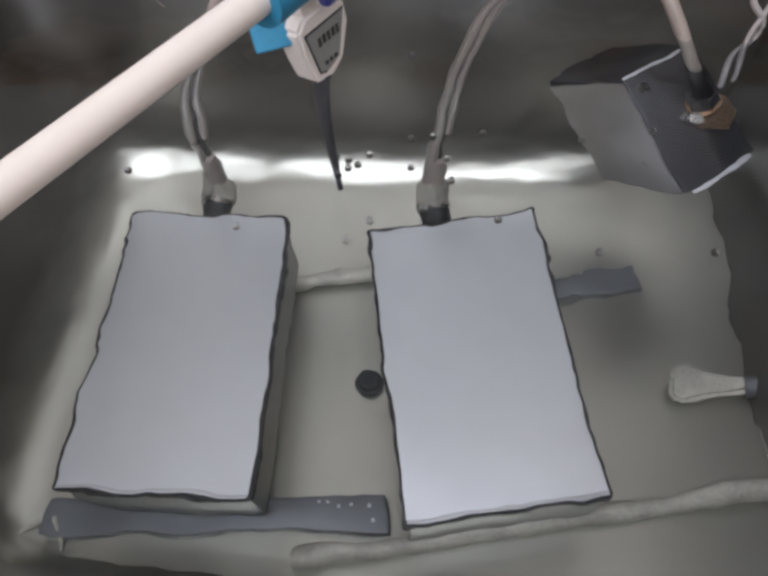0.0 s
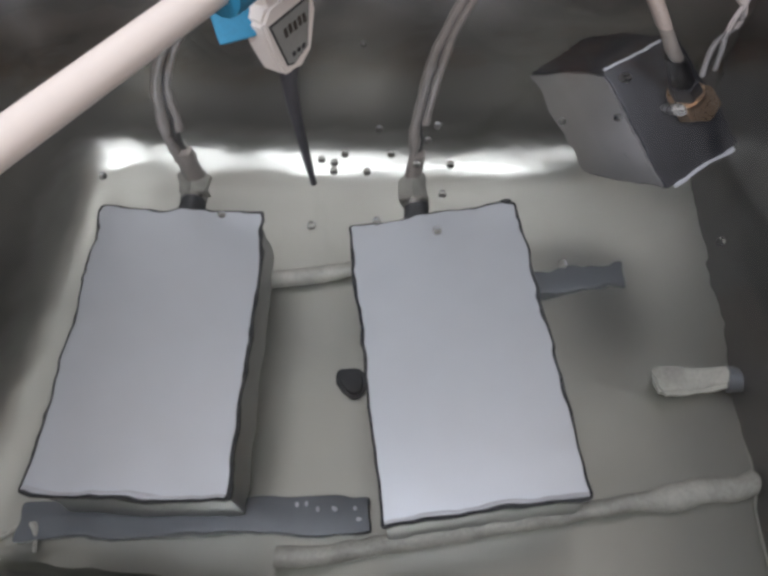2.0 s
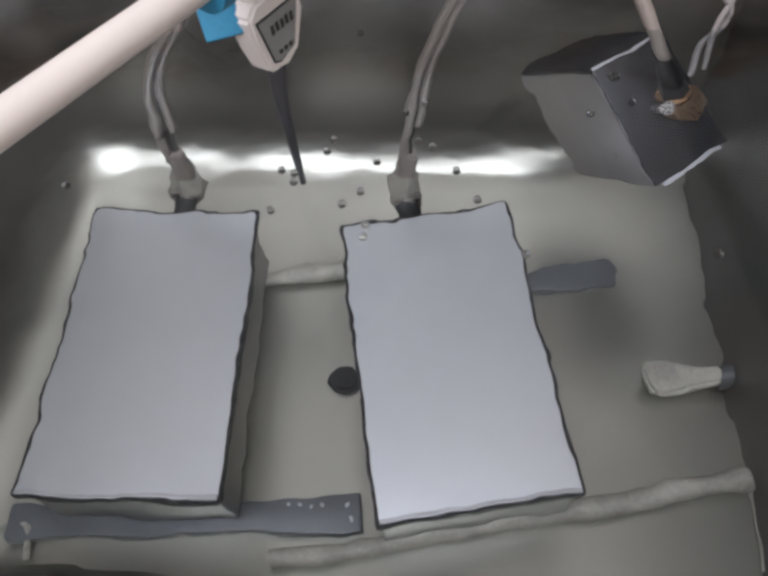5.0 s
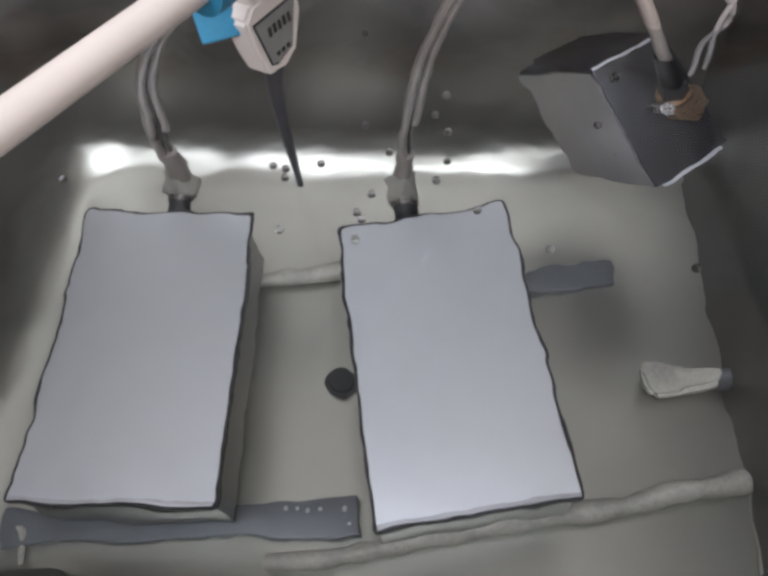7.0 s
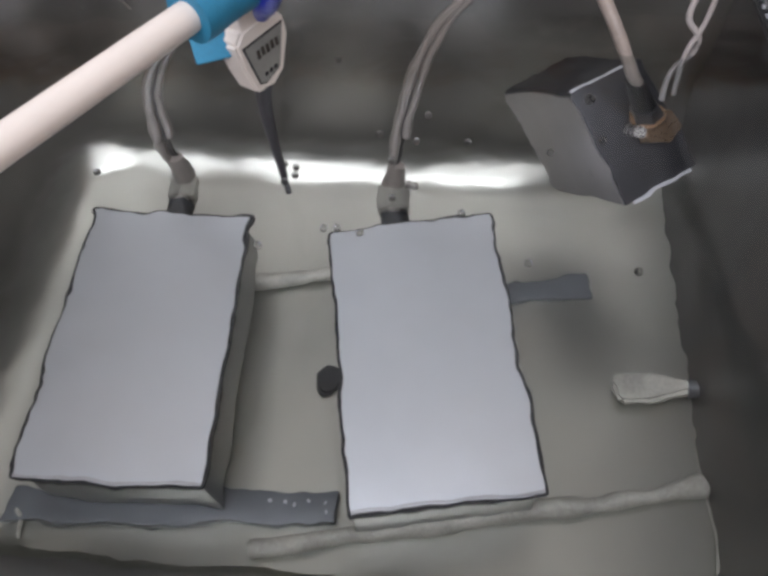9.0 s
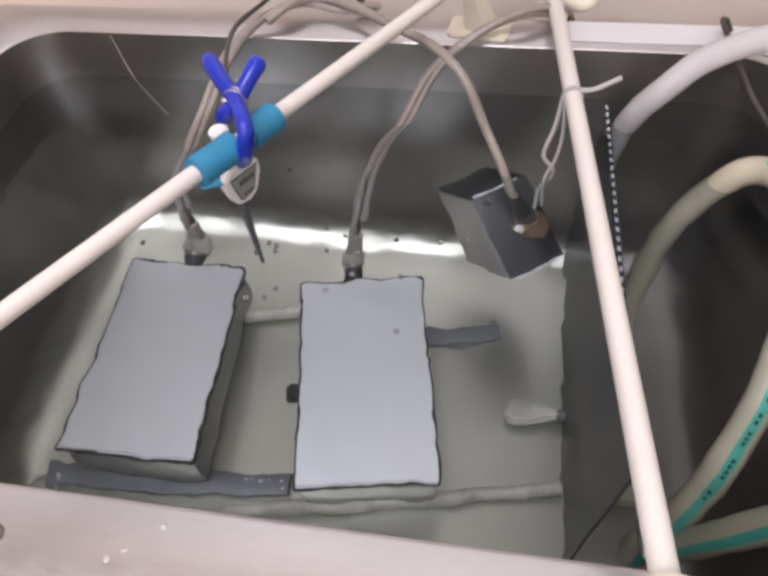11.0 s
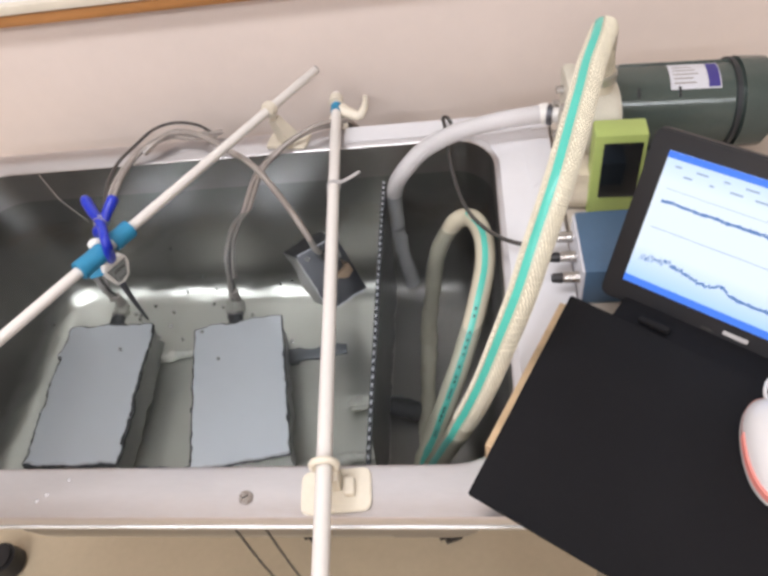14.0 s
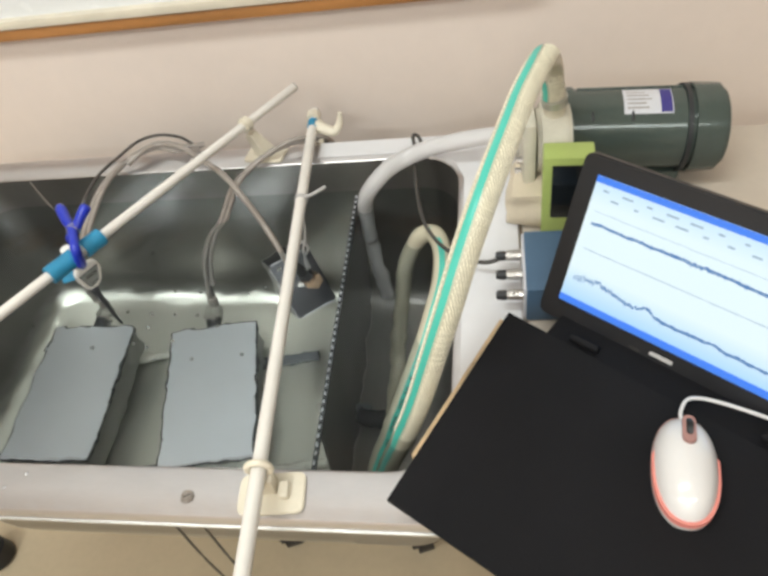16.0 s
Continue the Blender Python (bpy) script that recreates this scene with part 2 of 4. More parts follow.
def sweep(points, radius, n=14, arc=None, ref=(0, 0, 1), steps=8, lift=0.0, cap=True, spread=None):
    """A tube along the points, or only the strip of it between two angles from the side that ref names."""
    line = smoothed(points, steps) if steps else [Vector(v) for v in points]
    bm, rings = bmesh.new(), []
    ref = Vector(ref)
    for i, c in enumerate(line):
        t = (line[min(i + 1, len(line) - 1)] - line[max(i - 1, 0)]).normalized()
        u = ref - t * ref.dot(t)
        u.normalize()
        w = t.cross(u)
        r = (radius(i / (len(line) - 1)) if callable(radius) else radius) + lift
        if arc:
            angs = [radians(arc[0] + (arc[1] - arc[0]) * k / n) for k in range(n + 1)]
        else:
            angs = [2 * math.pi * k / n for k in range(n)]
        rings.append([bm.verts.new(c + (u * math.cos(g) + w * math.sin(g)) * r) for g in angs])
    for a, b in zip(rings, rings[1:]):
        for k in range(len(a) if not arc else len(a) - 1):
            j = (k + 1) % len(a)
            bm.faces.new((a[k], a[j], b[j], b[k]))
    if cap and not arc:
        bm.faces.new(rings[0])
        bm.faces.new(rings[-1])
    return bm


def ring_points(x0, x1, y0, y1, r, z, n=7):
    out = []
    for cx, cy, g0 in ((x1 - r, y1 - r, 0), (x0 + r, y1 - r, 90), (x0 + r, y0 + r, 180), (x1 - r, y0 + r, 270)):
        for k in range(n + 1):
            g = radians(g0 + 90 * k / n)
            out.append((cx + r * math.cos(g), cy + r * math.sin(g), z))
    return out


def loft(rings, close_last=True, close_first=False):
    bm = bmesh.new()
    vs = [[bm.verts.new(p) for p in r] for r in rings]
    for a, b in zip(vs, vs[1:]):
        for k in range(len(a)):
            j = (k + 1) % len(a)
            bm.faces.new((a[k], a[j], b[j], b[k]))
    if close_last:
        bm.faces.new(vs[-1])
    if close_first:
        bm.faces.new(vs[0])
    return bm


def plate_outline(outline, z0, z1, bev=0.0):
    """A flat plate from a plan outline."""
    bm = bmesh.new()
    f = bm.faces.new([bm.verts.new((x, y, z0)) for x, y in outline])
    r = bmesh.ops.extrude_face_region(bm, geom=[f])
    bmesh.ops.translate(bm, verts=[v for v in r["geom"] if isinstance(v, bmesh.types.BMVert)], vec=(0, 0, z1 - z0))
    if bev:
        bmesh.ops.bevel(bm, geom=list(bm.edges), offset=bev, segments=2, affect="EDGES")
    return bm


def rounded(sx, sy, r, n=5):
    return [(x, y) for x, y, _ in ring_points(-sx / 2, sx / 2, -sy / 2, sy / 2, r, 0, n)]


# ---- the room ----
def slab(name, x0, x1, y0, y1, z0, z1, mat):
    return tagged(part(name, box(x1 - x0, y1 - y0, z1 - z0, pose((x0 + x1) / 2, (y0 + y1) / 2, (z0 + z1) / 2)), mat, smooth=False), kind="structure")


WALL_Y = 0.70
tagged(slab("floor", -3.0, 3.2, -3.2, WALL_Y, FLOOR - 0.1, FLOOR, FLOORM), "beige vinyl floor of the room", "floor")
tagged(slab("wall_north", -3.1, 3.3, WALL_Y, WALL_Y + 0.12, FLOOR - 0.1, 2.7, WALLM), "plain beige painted wall behind the tank", "wall")
tagged(slab("wall_south", -3.1, 3.3, -3.32, -3.2, FLOOR - 0.1, 2.7, WALLM), "plain beige painted wall", "wall")
tagged(slab("wall_west", -3.12, -3.0, -3.2, WALL_Y, FLOOR - 0.1, 2.7, WALLM), "plain beige painted wall", "wall")
tagged(slab("wall_east", 3.2, 3.32, -3.2, WALL_Y, FLOOR - 0.1, 2.7, WALLM), "plain beige painted wall", "wall")
tagged(slab("ceiling", -3.1, 3.3, -3.3, WALL_Y + 0.1, 2.7, 2.8, CEILM), "white painted ceiling", "ceiling")

wb = thing("whiteboard", "white enamel board with a varnished wooden frame on the wall", "whiteboard")
part("panel", box(2.2, 0.010, 0.9, pose(-0.75, WALL_Y - 0.011, 1.438)), BOARDW, wb, smooth=False)
part("ledge", box(2.2, 0.022, 0.014, pose(-0.75, WALL_Y - 0.018, 0.983), 0.003), CREAM, wb, "cream lower ledge")
part("frame", box(2.24, 0.018, 0.018, pose(-0.75, WALL_Y - 0.016, 0.965), 0.003), WOOD, wb, "varnished brown wooden frame")

# ---- the tank ----
tank = thing("sink_tank", "deep stainless steel tank with rounded corners, filled with water", "tank")
X0, X1, Y0, Y1 = -0.545, 0.259, 0.032, 0.527
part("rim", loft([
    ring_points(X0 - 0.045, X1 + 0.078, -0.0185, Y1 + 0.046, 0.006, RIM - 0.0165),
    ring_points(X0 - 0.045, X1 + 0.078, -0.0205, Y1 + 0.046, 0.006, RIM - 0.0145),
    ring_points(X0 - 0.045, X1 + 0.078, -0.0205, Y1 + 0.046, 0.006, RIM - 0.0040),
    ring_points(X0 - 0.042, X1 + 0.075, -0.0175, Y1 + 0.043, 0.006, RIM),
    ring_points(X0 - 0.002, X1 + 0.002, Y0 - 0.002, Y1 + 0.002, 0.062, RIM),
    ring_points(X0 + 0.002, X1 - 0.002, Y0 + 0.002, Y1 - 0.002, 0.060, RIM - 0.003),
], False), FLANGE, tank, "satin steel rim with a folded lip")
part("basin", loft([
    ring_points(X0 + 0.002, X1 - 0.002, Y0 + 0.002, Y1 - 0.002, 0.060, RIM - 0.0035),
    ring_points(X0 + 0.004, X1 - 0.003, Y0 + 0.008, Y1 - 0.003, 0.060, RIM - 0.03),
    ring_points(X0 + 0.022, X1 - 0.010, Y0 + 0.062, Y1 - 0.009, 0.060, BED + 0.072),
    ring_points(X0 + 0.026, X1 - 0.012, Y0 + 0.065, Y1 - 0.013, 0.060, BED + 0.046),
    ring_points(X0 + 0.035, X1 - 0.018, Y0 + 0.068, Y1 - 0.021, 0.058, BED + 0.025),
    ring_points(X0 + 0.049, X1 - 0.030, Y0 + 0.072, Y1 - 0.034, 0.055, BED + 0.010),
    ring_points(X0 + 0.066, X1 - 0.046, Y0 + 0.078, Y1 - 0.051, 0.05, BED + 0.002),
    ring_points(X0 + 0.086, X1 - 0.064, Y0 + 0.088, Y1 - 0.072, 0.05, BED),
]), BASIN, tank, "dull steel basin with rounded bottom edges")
part("lip_bead", sweep([(X0 - 0.04, -0.0212, RIM - 0.0150), (X1 + 0.07, -0.0212, RIM - 0.0150)], 0.0024, 8, steps=1), STEEL, tank, "bright folded lower lip")
for x in (-0.110, 0.148):
    leg = part("leg", bar((x, 0.255, FLOOR + 0.07), (x, 0.255, BED - 0.002), 0.014), STEEL, tank)
    part("caster", rod(0.040, 0.040, 0.050, pose(x - 0.022, 0.228, FLOOR + 0.040, 0, 90, 20), 32, bev=0.010), BLACK, tank, "black rubber caster")


def screw(x, y):
    s = part("screw", rod(0.0075, 0.006, 0.003, pose(x, y, RIM), 18, bev=0.0008), NICKEL, tank, "round steel screw head")
    part("slot", box(0.007, 0.0012, 0.0006, pose(x, y, RIM + 0.0030, 0, 0, 30)), EDGE, s)


tagged(part("rubber_foot", rod(0.034, 0.030, 0.050, pose(-0.740, 0.160, FLOOR), 22, bev=0.006), BLACK), "black rubber foot standing on the floor", "foot")
screw(0.0, 0.001)
screw(-0.289, 0.003)

drain = tagged(part("drain_plug", rod(0.0130, 0.0115, 0.007, pose(-0.216, 0.266, BED), 20, bev=0.003), EDGE), "round black rubber drain plug on the tank bottom", "plug")

tagged(part("drain_plug", rod(0.0120, 0.010, 0.008, pose(0.166, 0.253, BED), 20, bev=0.003), EDGE), "small round black plug in the side compartment", "plug")
water = tagged(part("water", box(X1 - X0 + 0.03, Y1 - Y0 + 0.02, 0.0001, pose((X0 + X1) / 2, (Y0 + Y1) / 2, WATER)), WATERM, smooth=False), "clear rippled water standing in the tank", "water", kind="structure")
wm = bmesh.new()
wm.faces.new([wm.verts.new(p) for p in ring_points(X0 - 0.008, X1 + 0.008, Y0 + 0.006, Y1 + 0.008, 0.055, 0)])
wm.to_mesh(water.data)
wm.free()
water.location.z = WATER
water.visible_shadow = False

# partition with a studded top edge
PX = 0.097
div = thing("partition", "dark steel divider plate with a studded top edge in the tank", "partition")
part("plate", box(0.0025, 0.385, 0.317, pose(PX - 0.0035, 0.310, BED + 0.159, 0, 2.0, 0)), DIVIDER, div, smooth=False)
HEM0, HEM1 = Vector((0.1012, 0.064, 0.7215)), Vector((0.0968, 0.508, 0.7390))
hm, hl = along(HEM0, HEM1)
part("top_hem", box(0.006, 0.004, hl, hm @ pose(0, 0, hl / 2), 0.001), EDGE, div, "dark top hem")
part("seal", sweep([(0.0878, 0.245, BED + 0.0015), (0.0868, 0.190, BED + 0.0030), (0.0862, 0.130, BED + 0.0045)], 0.0011, 6), PALE, div, "thin pale seal along the foot")
stud = part("stud", box(0.0026, 0.0054, 0.0026, None, 0.0007, 1), LABEL, div, "pale stud")
rs = random.Random(3)
for k in range(41):
    o = stud if k == 0 else new("stud", stud.data)
    o.parent = div
    o.matrix_world = Matrix.Translation(HEM0.lerp(HEM1, k / 40) + Vector((0, 0, 0.0042))) @ pose(0, 0, 0, 0, rs.uniform(-20, 20), rs.uniform(-14, 14))

# bars on the tank bottom
def flat_bar(name, a, b, w, h, mat, label, cat="bar"):
    m, d = along((*a, BED + h / 2), (*b, BED + h / 2))
    o = part(name, box(w, h, d, m @ pose(0, 0, d / 2), min(w, h) * 0.25), mat)
    return tagged(o, label, cat, "bars on the tank bottom")


front_bar = tagged(part("support_rod", bar((-0.262, 0.122, BED + 0.0085), (0.087, 0.193, BED + 0.0085), 0.0075, 14, bev=0.002), PALE), "pale plastic rod lying on the tank bottom", "rod", "bars on the tank bottom")
back_bar = tagged(part("support_rod", bar((-0.372, 0.339, BED + 0.0085), (-0.10, 0.398, BED + 0.0085), 0.0075, 14, bev=0.002), PALE), "pale plastic rod lying on the tank bottom", "rod", "bars on the tank bottom")
front_dark = flat_bar("dark_strip", (-0.452, 0.136), (-0.194, 0.160), 0.026, 0.012, DARK, "dark grey flat strip on the tank bottom")
flat_bar("dark_strip", (-0.10, 0.352), (0.014, 0.370), 0.022, 0.010, DARK, "dark grey flat strip on the tank bottom")

# pale discs added on top to stand for small bright holes
hole_disc = part("hole_disc", rod(0.0016, 0.0012, 0.0012, pose(-0.246, 0.1615, BED + 0.012), 10), LABEL, front_dark, "small pale disc standing for a bright hole")
for dx, dy in ((0.008, 0.0010), (0.017, -0.0006), (0.026, 0.0012), (0.041, 0.0016), (0.044, -0.0060), (-0.150, -0.0130)):
    o = new("hole_disc", hole_disc.data)
    o.parent = front_dark
    o.location = (dx, dy, 0)

# ---- the two flat transducers ----
def transducer(name, corners, thick, label):
    """A flat box whose top face has the four given corners: back left, back right, front right, front left."""
    tl, tr, br, bl = (Vector(c) for c in corners)
    c = (tl + tr + br + bl) / 4
    x = ((tr + br) - (tl + bl)).normalized()
    y = ((tl + tr) - (bl + br)).normalized()
    z = x.cross(y).normalized()
    y = z.cross(x)
    m = Matrix((x, y, z)).transposed().to_4x4()
    m.translation = c
    t = thing(name, label, "transducer", m, "flat transducers in the tank")
    sx = ((tr - tl).length + (br - bl).length) / 2
    sy = ((tl - bl).length + (tr - br).length) / 2
    part("face", plate_outline(rounded(sx - 0.001, sy - 0.001, 0.003, 2), -0.0010, 0.0), FACE, t, "bright satin metal face", smooth=False)
    part("gasket", plate_outline(rounded(sx + 0.0042, sy + 0.0042, 0.004, 2), -0.006, -0.0012), EDGE, t, "black edge round the face", smooth=False)
    # pale strip painted in for the highlight on the front bevel
    part("front_glint", box(sx - 0.002, 0.0030, 0.0030, pose(0, -sy / 2 + 0.0012, 0.0010), 0.0010, 2), LABEL, t, "painted highlight along the front edge")
    part("body", box(sx - 0.004, sy - 0.004, thick - 0.006, pose(0, 0, -0.006 - (thick - 0.006) / 2), 0.003), SIDE, t, "grey metal body")
    return t, m, sx, sy


CL = ((-0.4225, 0.3745, 0.5050), (-0.2888, 0.3795, 0.5040), (-0.2828, 0.1446, 0.5018), (-0.4210, 0.1395, 0.5020))
CR = ((-0.2190, 0.3706, 0.4990), (-0.0832, 0.3958, 0.4972), (-0.0401, 0.1619, 0.4918), (-0.1757, 0.1367, 0.4936))
tl_, ml, lsx, lsy = transducer("flat_transducer", CL, 0.082, "flat metal transducer box lying on bars under water")
tr_, mr, rsx, rsy = transducer("flat_transducer", CR, 0.078, "flat metal transducer box tilted slightly forward under water")


def gland(parent, m, sx, sy, off, path, depth=0.030, lift=10):
    """A black base on the back side, a bright ring, a hexagonal nut and a boot that leads into the cable path."""
    g = m @ pose(off, sy / 2 - 0.003, -depth, -90 + lift, 0, 0)
    at = lambda h: g @ Vector((0, 0, h))
    d = (at(1) - at(0)).normalized()
    made = [part("gland", rod(0.0120, 0.0120, 0.030, g, 22, bev=0.001), EDGE, None, "black cable gland"),
            part("gland_ring", rod(0.0135, 0.0135, 0.005, g @ pose(0, 0, 0.029), 22, bev=0.001), NICKEL, None, "bright metal ring"),
            part("gland_nut", rod(0.0162, 0.0150, 0.022, g @ pose(0, 0, 0.033), 6, bev=0.0015), GLAND, None, "metal nut"),
            part("boot", bar(at(0.053), at(0.053) + (Vector(path[0]) - at(0.053)) * 0.55, 0.0098, 14, 0.0070, bev=0.001), CABLE, None, "grey cable boot")]
    for o in made:
        o.parent = parent
        o.matrix_parent_inverse = m.inverted()
    return [at(0.053) + (Vector(path[0]) - at(0.053)) * 0.4] + [Vector(p) for p in path]


PATHL = gland(tl_, ml, lsx, lsy, -0.002, [(-0.360, 0.418, 0.574), (-0.358, 0.420, 0.630), (-0.339, 0.412, 0.700), (-0.320, 0.412, 0.743), (-0.296, 0.428, 0.785), (-0.286, 0.477, 0.805), (-0.272, 0.519, 0.812), (-0.248, 0.541, 0.820), (-0.221, 0.570, 0.815), (-0.183, 0.564, 0.812), (-0.150, 0.575, 0.806)])
PATHR = gland(tr_, mr, rsx, rsy, -0.010, [(-0.159, 0.436, 0.556), (-0.154, 0.440, 0.602), (-0.142, 0.443, 0.664), (-0.125, 0.456, 0.716), (-0.107, 0.468, 0.743), (-0.082, 0.493, 0.785), (-0.057, 0.511, 0.804), (-0.027, 0.528, 0.818), (0.003, 0.543, 0.824), (0.024, 0.556, 0.820), (0.045, 0.575, 0.805), (0.055, 0.600, 0.760), (0.055, 0.600, 0.700)])

# ---- the third transducer, hung by its cable at the surface ----
BB, BC, BW = Vector((-0.0320, 0.4077, 0.6725)), Vector((0.0136, 0.3456, 0.5989)), Vector((0.0075, 0.4359, 0.6732))
u = (BC - BB).normalized()
w = (BW - BB)
w = (w - u * w.dot(u)).normalized()
nn = w.cross(u).normalized()
hb = Matrix((w, nn, -u)).transposed().to_4x4()
hb.translation = BB
hang = thing("hung_transducer", "dark metal transducer box hung tilted under water on its cable", "transducer", hb, "flat transducers in the tank")
LEN, WID, THK = (BC - BB).length, 0.066, 0.107
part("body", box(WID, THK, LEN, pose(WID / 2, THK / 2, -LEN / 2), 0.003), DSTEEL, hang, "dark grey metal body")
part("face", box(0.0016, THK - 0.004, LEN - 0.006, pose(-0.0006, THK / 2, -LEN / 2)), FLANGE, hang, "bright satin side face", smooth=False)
# two pale strips stand in for glints on the metal edges
part("upper_glint", box(WID * 0.8, 0.0024, 0.0024, pose(WID * 0.42, 0.001, 0.0008), 0.001), LABEL, hang, "painted glint along the upper edge")
part("lower_glint", box(WID * 0.8, 0.003, 0.003, pose(WID / 2, 0.001, -LEN - 0.0005), 0.001), LABEL, hang, "painted glint along the lower edge")
HG0, HG1 = Vector((0.046, -0.001, -0.056)), hb.inverted() @ Vector((0.002, 0.393, 0.728))
hd = (HG1 - HG0).normalized()
hg = part("gland", rod(0.0165, 0.0150, 0.014, pose(*HG0, 90, 0, 0), 6, bev=0.001), BRASS, hang, "worn brass cable gland")
part("gland_ring", bar(HG0 + hd * 0.012, HG0 + hd * 0.018, 0.0125, 20, bev=0.001), BRASS, hg, "brass ring")
part("gland_nut", bar(HG0 + hd * 0.017, HG0 + hd * 0.034, 0.0115, 6, 0.0105, bev=0.001), DSTEEL, hg)
part("boot", bar(HG0 + hd * 0.033, HG0 + hd * 0.080, 0.0090, 14, 0.0060, bev=0.001), BLACK, hang, "black cable boot")
part("bolt", bar((0.030, 0.0, -0.052), (0.026, -0.020, -0.050), 0.0050, 12, bev=0.001), NICKEL, hang, "bright metal bolt")
part("screw_head", rod(0.0045, 0.0035, 0.003, pose(0.012, 0.0, -0.012, 90, 0, 0), 10), NICKEL, hang, "bright screw head")

# ---- cables ----
CAB = "cables of the transducers"
LIFT = Vector((0.0050, 0.0022, 0.002))
for path, words in ((PATHR, "rising from the level transducer over the back rim"), (PATHL, "arching from the slanted transducer over the tank")):
    tagged(part("cable", sweep([p - LIFT * 0.92 for p in path], 0.0042, 10), CABLE), "grey-brown cable " + words, "cable", CAB)
    tagged(part("cable", sweep([p + LIFT * 0.92 for p in path[1:]], 0.0038, 10), CABLE), "thinner grey-brown cable " + words, "cable", CAB)
    tagged(part("thin_cable", sweep([p + LIFT * 0.1 + Vector((0, 0.002, -0.001)) for p in path], 0.0030, 8), CABLEDK), "dark strand running between two grey cables", "cable", CAB)
XP = [Vector(p) for p in [(-0.256, 0.527, 0.815), (-0.238, 0.545, 0.822), (-0.215, 0.568, 0.820), (-0.172, 0.554, 0.820), (-0.125, 0.513, 0.824), (-0.078, 0.467, 0.832), (-0.047, 0.436, 0.820), (-0.026, 0.424, 0.780), (-0.004, 0.402, 0.745), (0.004, 0.392, 0.722), (0.010, 0.394, 0.706)]]
cb3 = tagged(part("cable", sweep(XP, 0.0046, 10), CABLE), "grey-brown cable arching down to the hung transducer", "cable", CAB)
cb4 = tagged(part("thin_cable", sweep([(-0.226, 0.332, 0.868), (-0.251, 0.400, 0.858), (-0.269, 0.474, 0.840), (-0.262, 0.524, 0.832), (-0.245, 0.565, 0.830), (-0.217, 0.582, 0.827), (-0.184, 0.580, 0.822), (-0.162, 0.570, 0.815)], 0.0023, 8), CABLEDK), "thin black cable arching behind the blue clip", "cable", CAB)

# ---- pole A, across the tank from front to back ----
PA0, PA1 = Vector((0.0965, -0.16, 0.8405)), Vector((0.0285, 0.630, 0.8190))
poleA = thing("pipe", "straight white plastic pipe laid across the tank front to back", "pipe", group="pipes over the tank")
part("tube", bar(PA0, PA1, 0.0075, 24, bev=0.001), PIPE, poleA)
d = (PA1 - PA0).normalized()
q = PA0 + d * ((0.590 - PA0.y) / d.y)
part("tape_band", bar(q - d * 0.009, q + d * 0.009, 0.0084, 24), TAPE, poleA, "blue tape band")


def clip_bracket(name, m, label):
    """A flat plate with a post and a ring that holds a pipe 24 mm above."""
    b = thing(name, label, "bracket", m, "pipe brackets on the rim")
    part("plate", plate_outline(rounded(0.066, 0.042, 0.008), 0.0, 0.0045, 0.0012), CREAM, b)
    part("post", box(0.018, 0.016, 0.026, pose(-0.003, 0.006, 0.0155), 0.003), CREAM, b)
    part("lug", box(0.011, 0.018, 0.009, pose(0.013, 0.001, 0.0075), 0.0035, 3), CREAM, b)
    ringm = sweep([(-0.005 + 0.0112 * math.cos(a), 0.010, 0.0362 + 0.0112 * math.sin(a)) for a in [2 * math.pi * k / 20 for k in range(21)]], 0.0036, 8, ref=(0, 1, 0), steps=0)
    part("ring", ringm, CREAM, b, "ring that clips round the pipe")
    return b


fx = PA0 + d * ((0.006 - PA0.y) / d.y)
clip_bracket("pipe_bracket", pose(fx.x + 0.005, fx.y, RIM, 0, 0, math.degrees(math.atan2(d.y, d.x)) - 90), "cream plastic clip bracket on the front rim")

# hook bracket at the back under pole A
hbk = thing("hook_bracket", "cream plastic hook bracket holding the pipe at the back rim", "bracket", pose(0.030, 0.590, 0.812), "pipe brackets on the rim")
part("arm", sweep([(0.010, 0, 0.004), (0.018, -0.004, 0.004), (0.036, -0.010, 0.002), (0.046, -0.006, 0.014), (0.049, -0.004, 0.030)], lambda s: 0.0130 - 0.0098 * s ** 0.8, 12), CREAM, hbk, "tapered hook arm")
part("foot", box(0.030, 0.024, 0.010, pose(0.004, -0.010, -0.007), 0.003), CREAM, hbk)
part("collar", bar(Vector((0.0005, 0.012, 0.0105)) , Vector((0.0, 0.026, 0.0104)), 0.0105, 20), CREAM, hbk)

# ---- pole B, slanting over the tank ----
PB0, PB1 = Vector((-0.348, -0.005, 0.888)), Vector((0.003, 0.639, 0.859))
poleB = thing("pipe", "straight white plastic pipe laid slanting over the tank", "pipe", group="pipes over the tank")
part("tube", bar(PB0, PB1, 0.0064, 24, bev=0.001), PIPE, poleB)
dB = (PB1 - PB0).normalized()
# solid pipe: a dark disc stands for the shade in its open end
part("bore_shade", bar(PB1 - dB * 0.001, PB1 + dB * 0.0006, 0.006, 16), EDGE, poleB, "dark disc painting the shade inside the open end")
qb = PB0 + dB * ((0.540 - PB0.y) / dB.y)
bb = thing("pipe_bracket", "cream plastic bracket holding the slanting pipe on the back rim", "bracket", pose(qb.x + 0.012, 0.548, RIM, 0, 0, -8), "pipe brackets on the rim")
part("plate", plate_outline(rounded(0.062, 0.036, 0.005), 0.0, 0.0045, 0.0012), CREAM, bb)
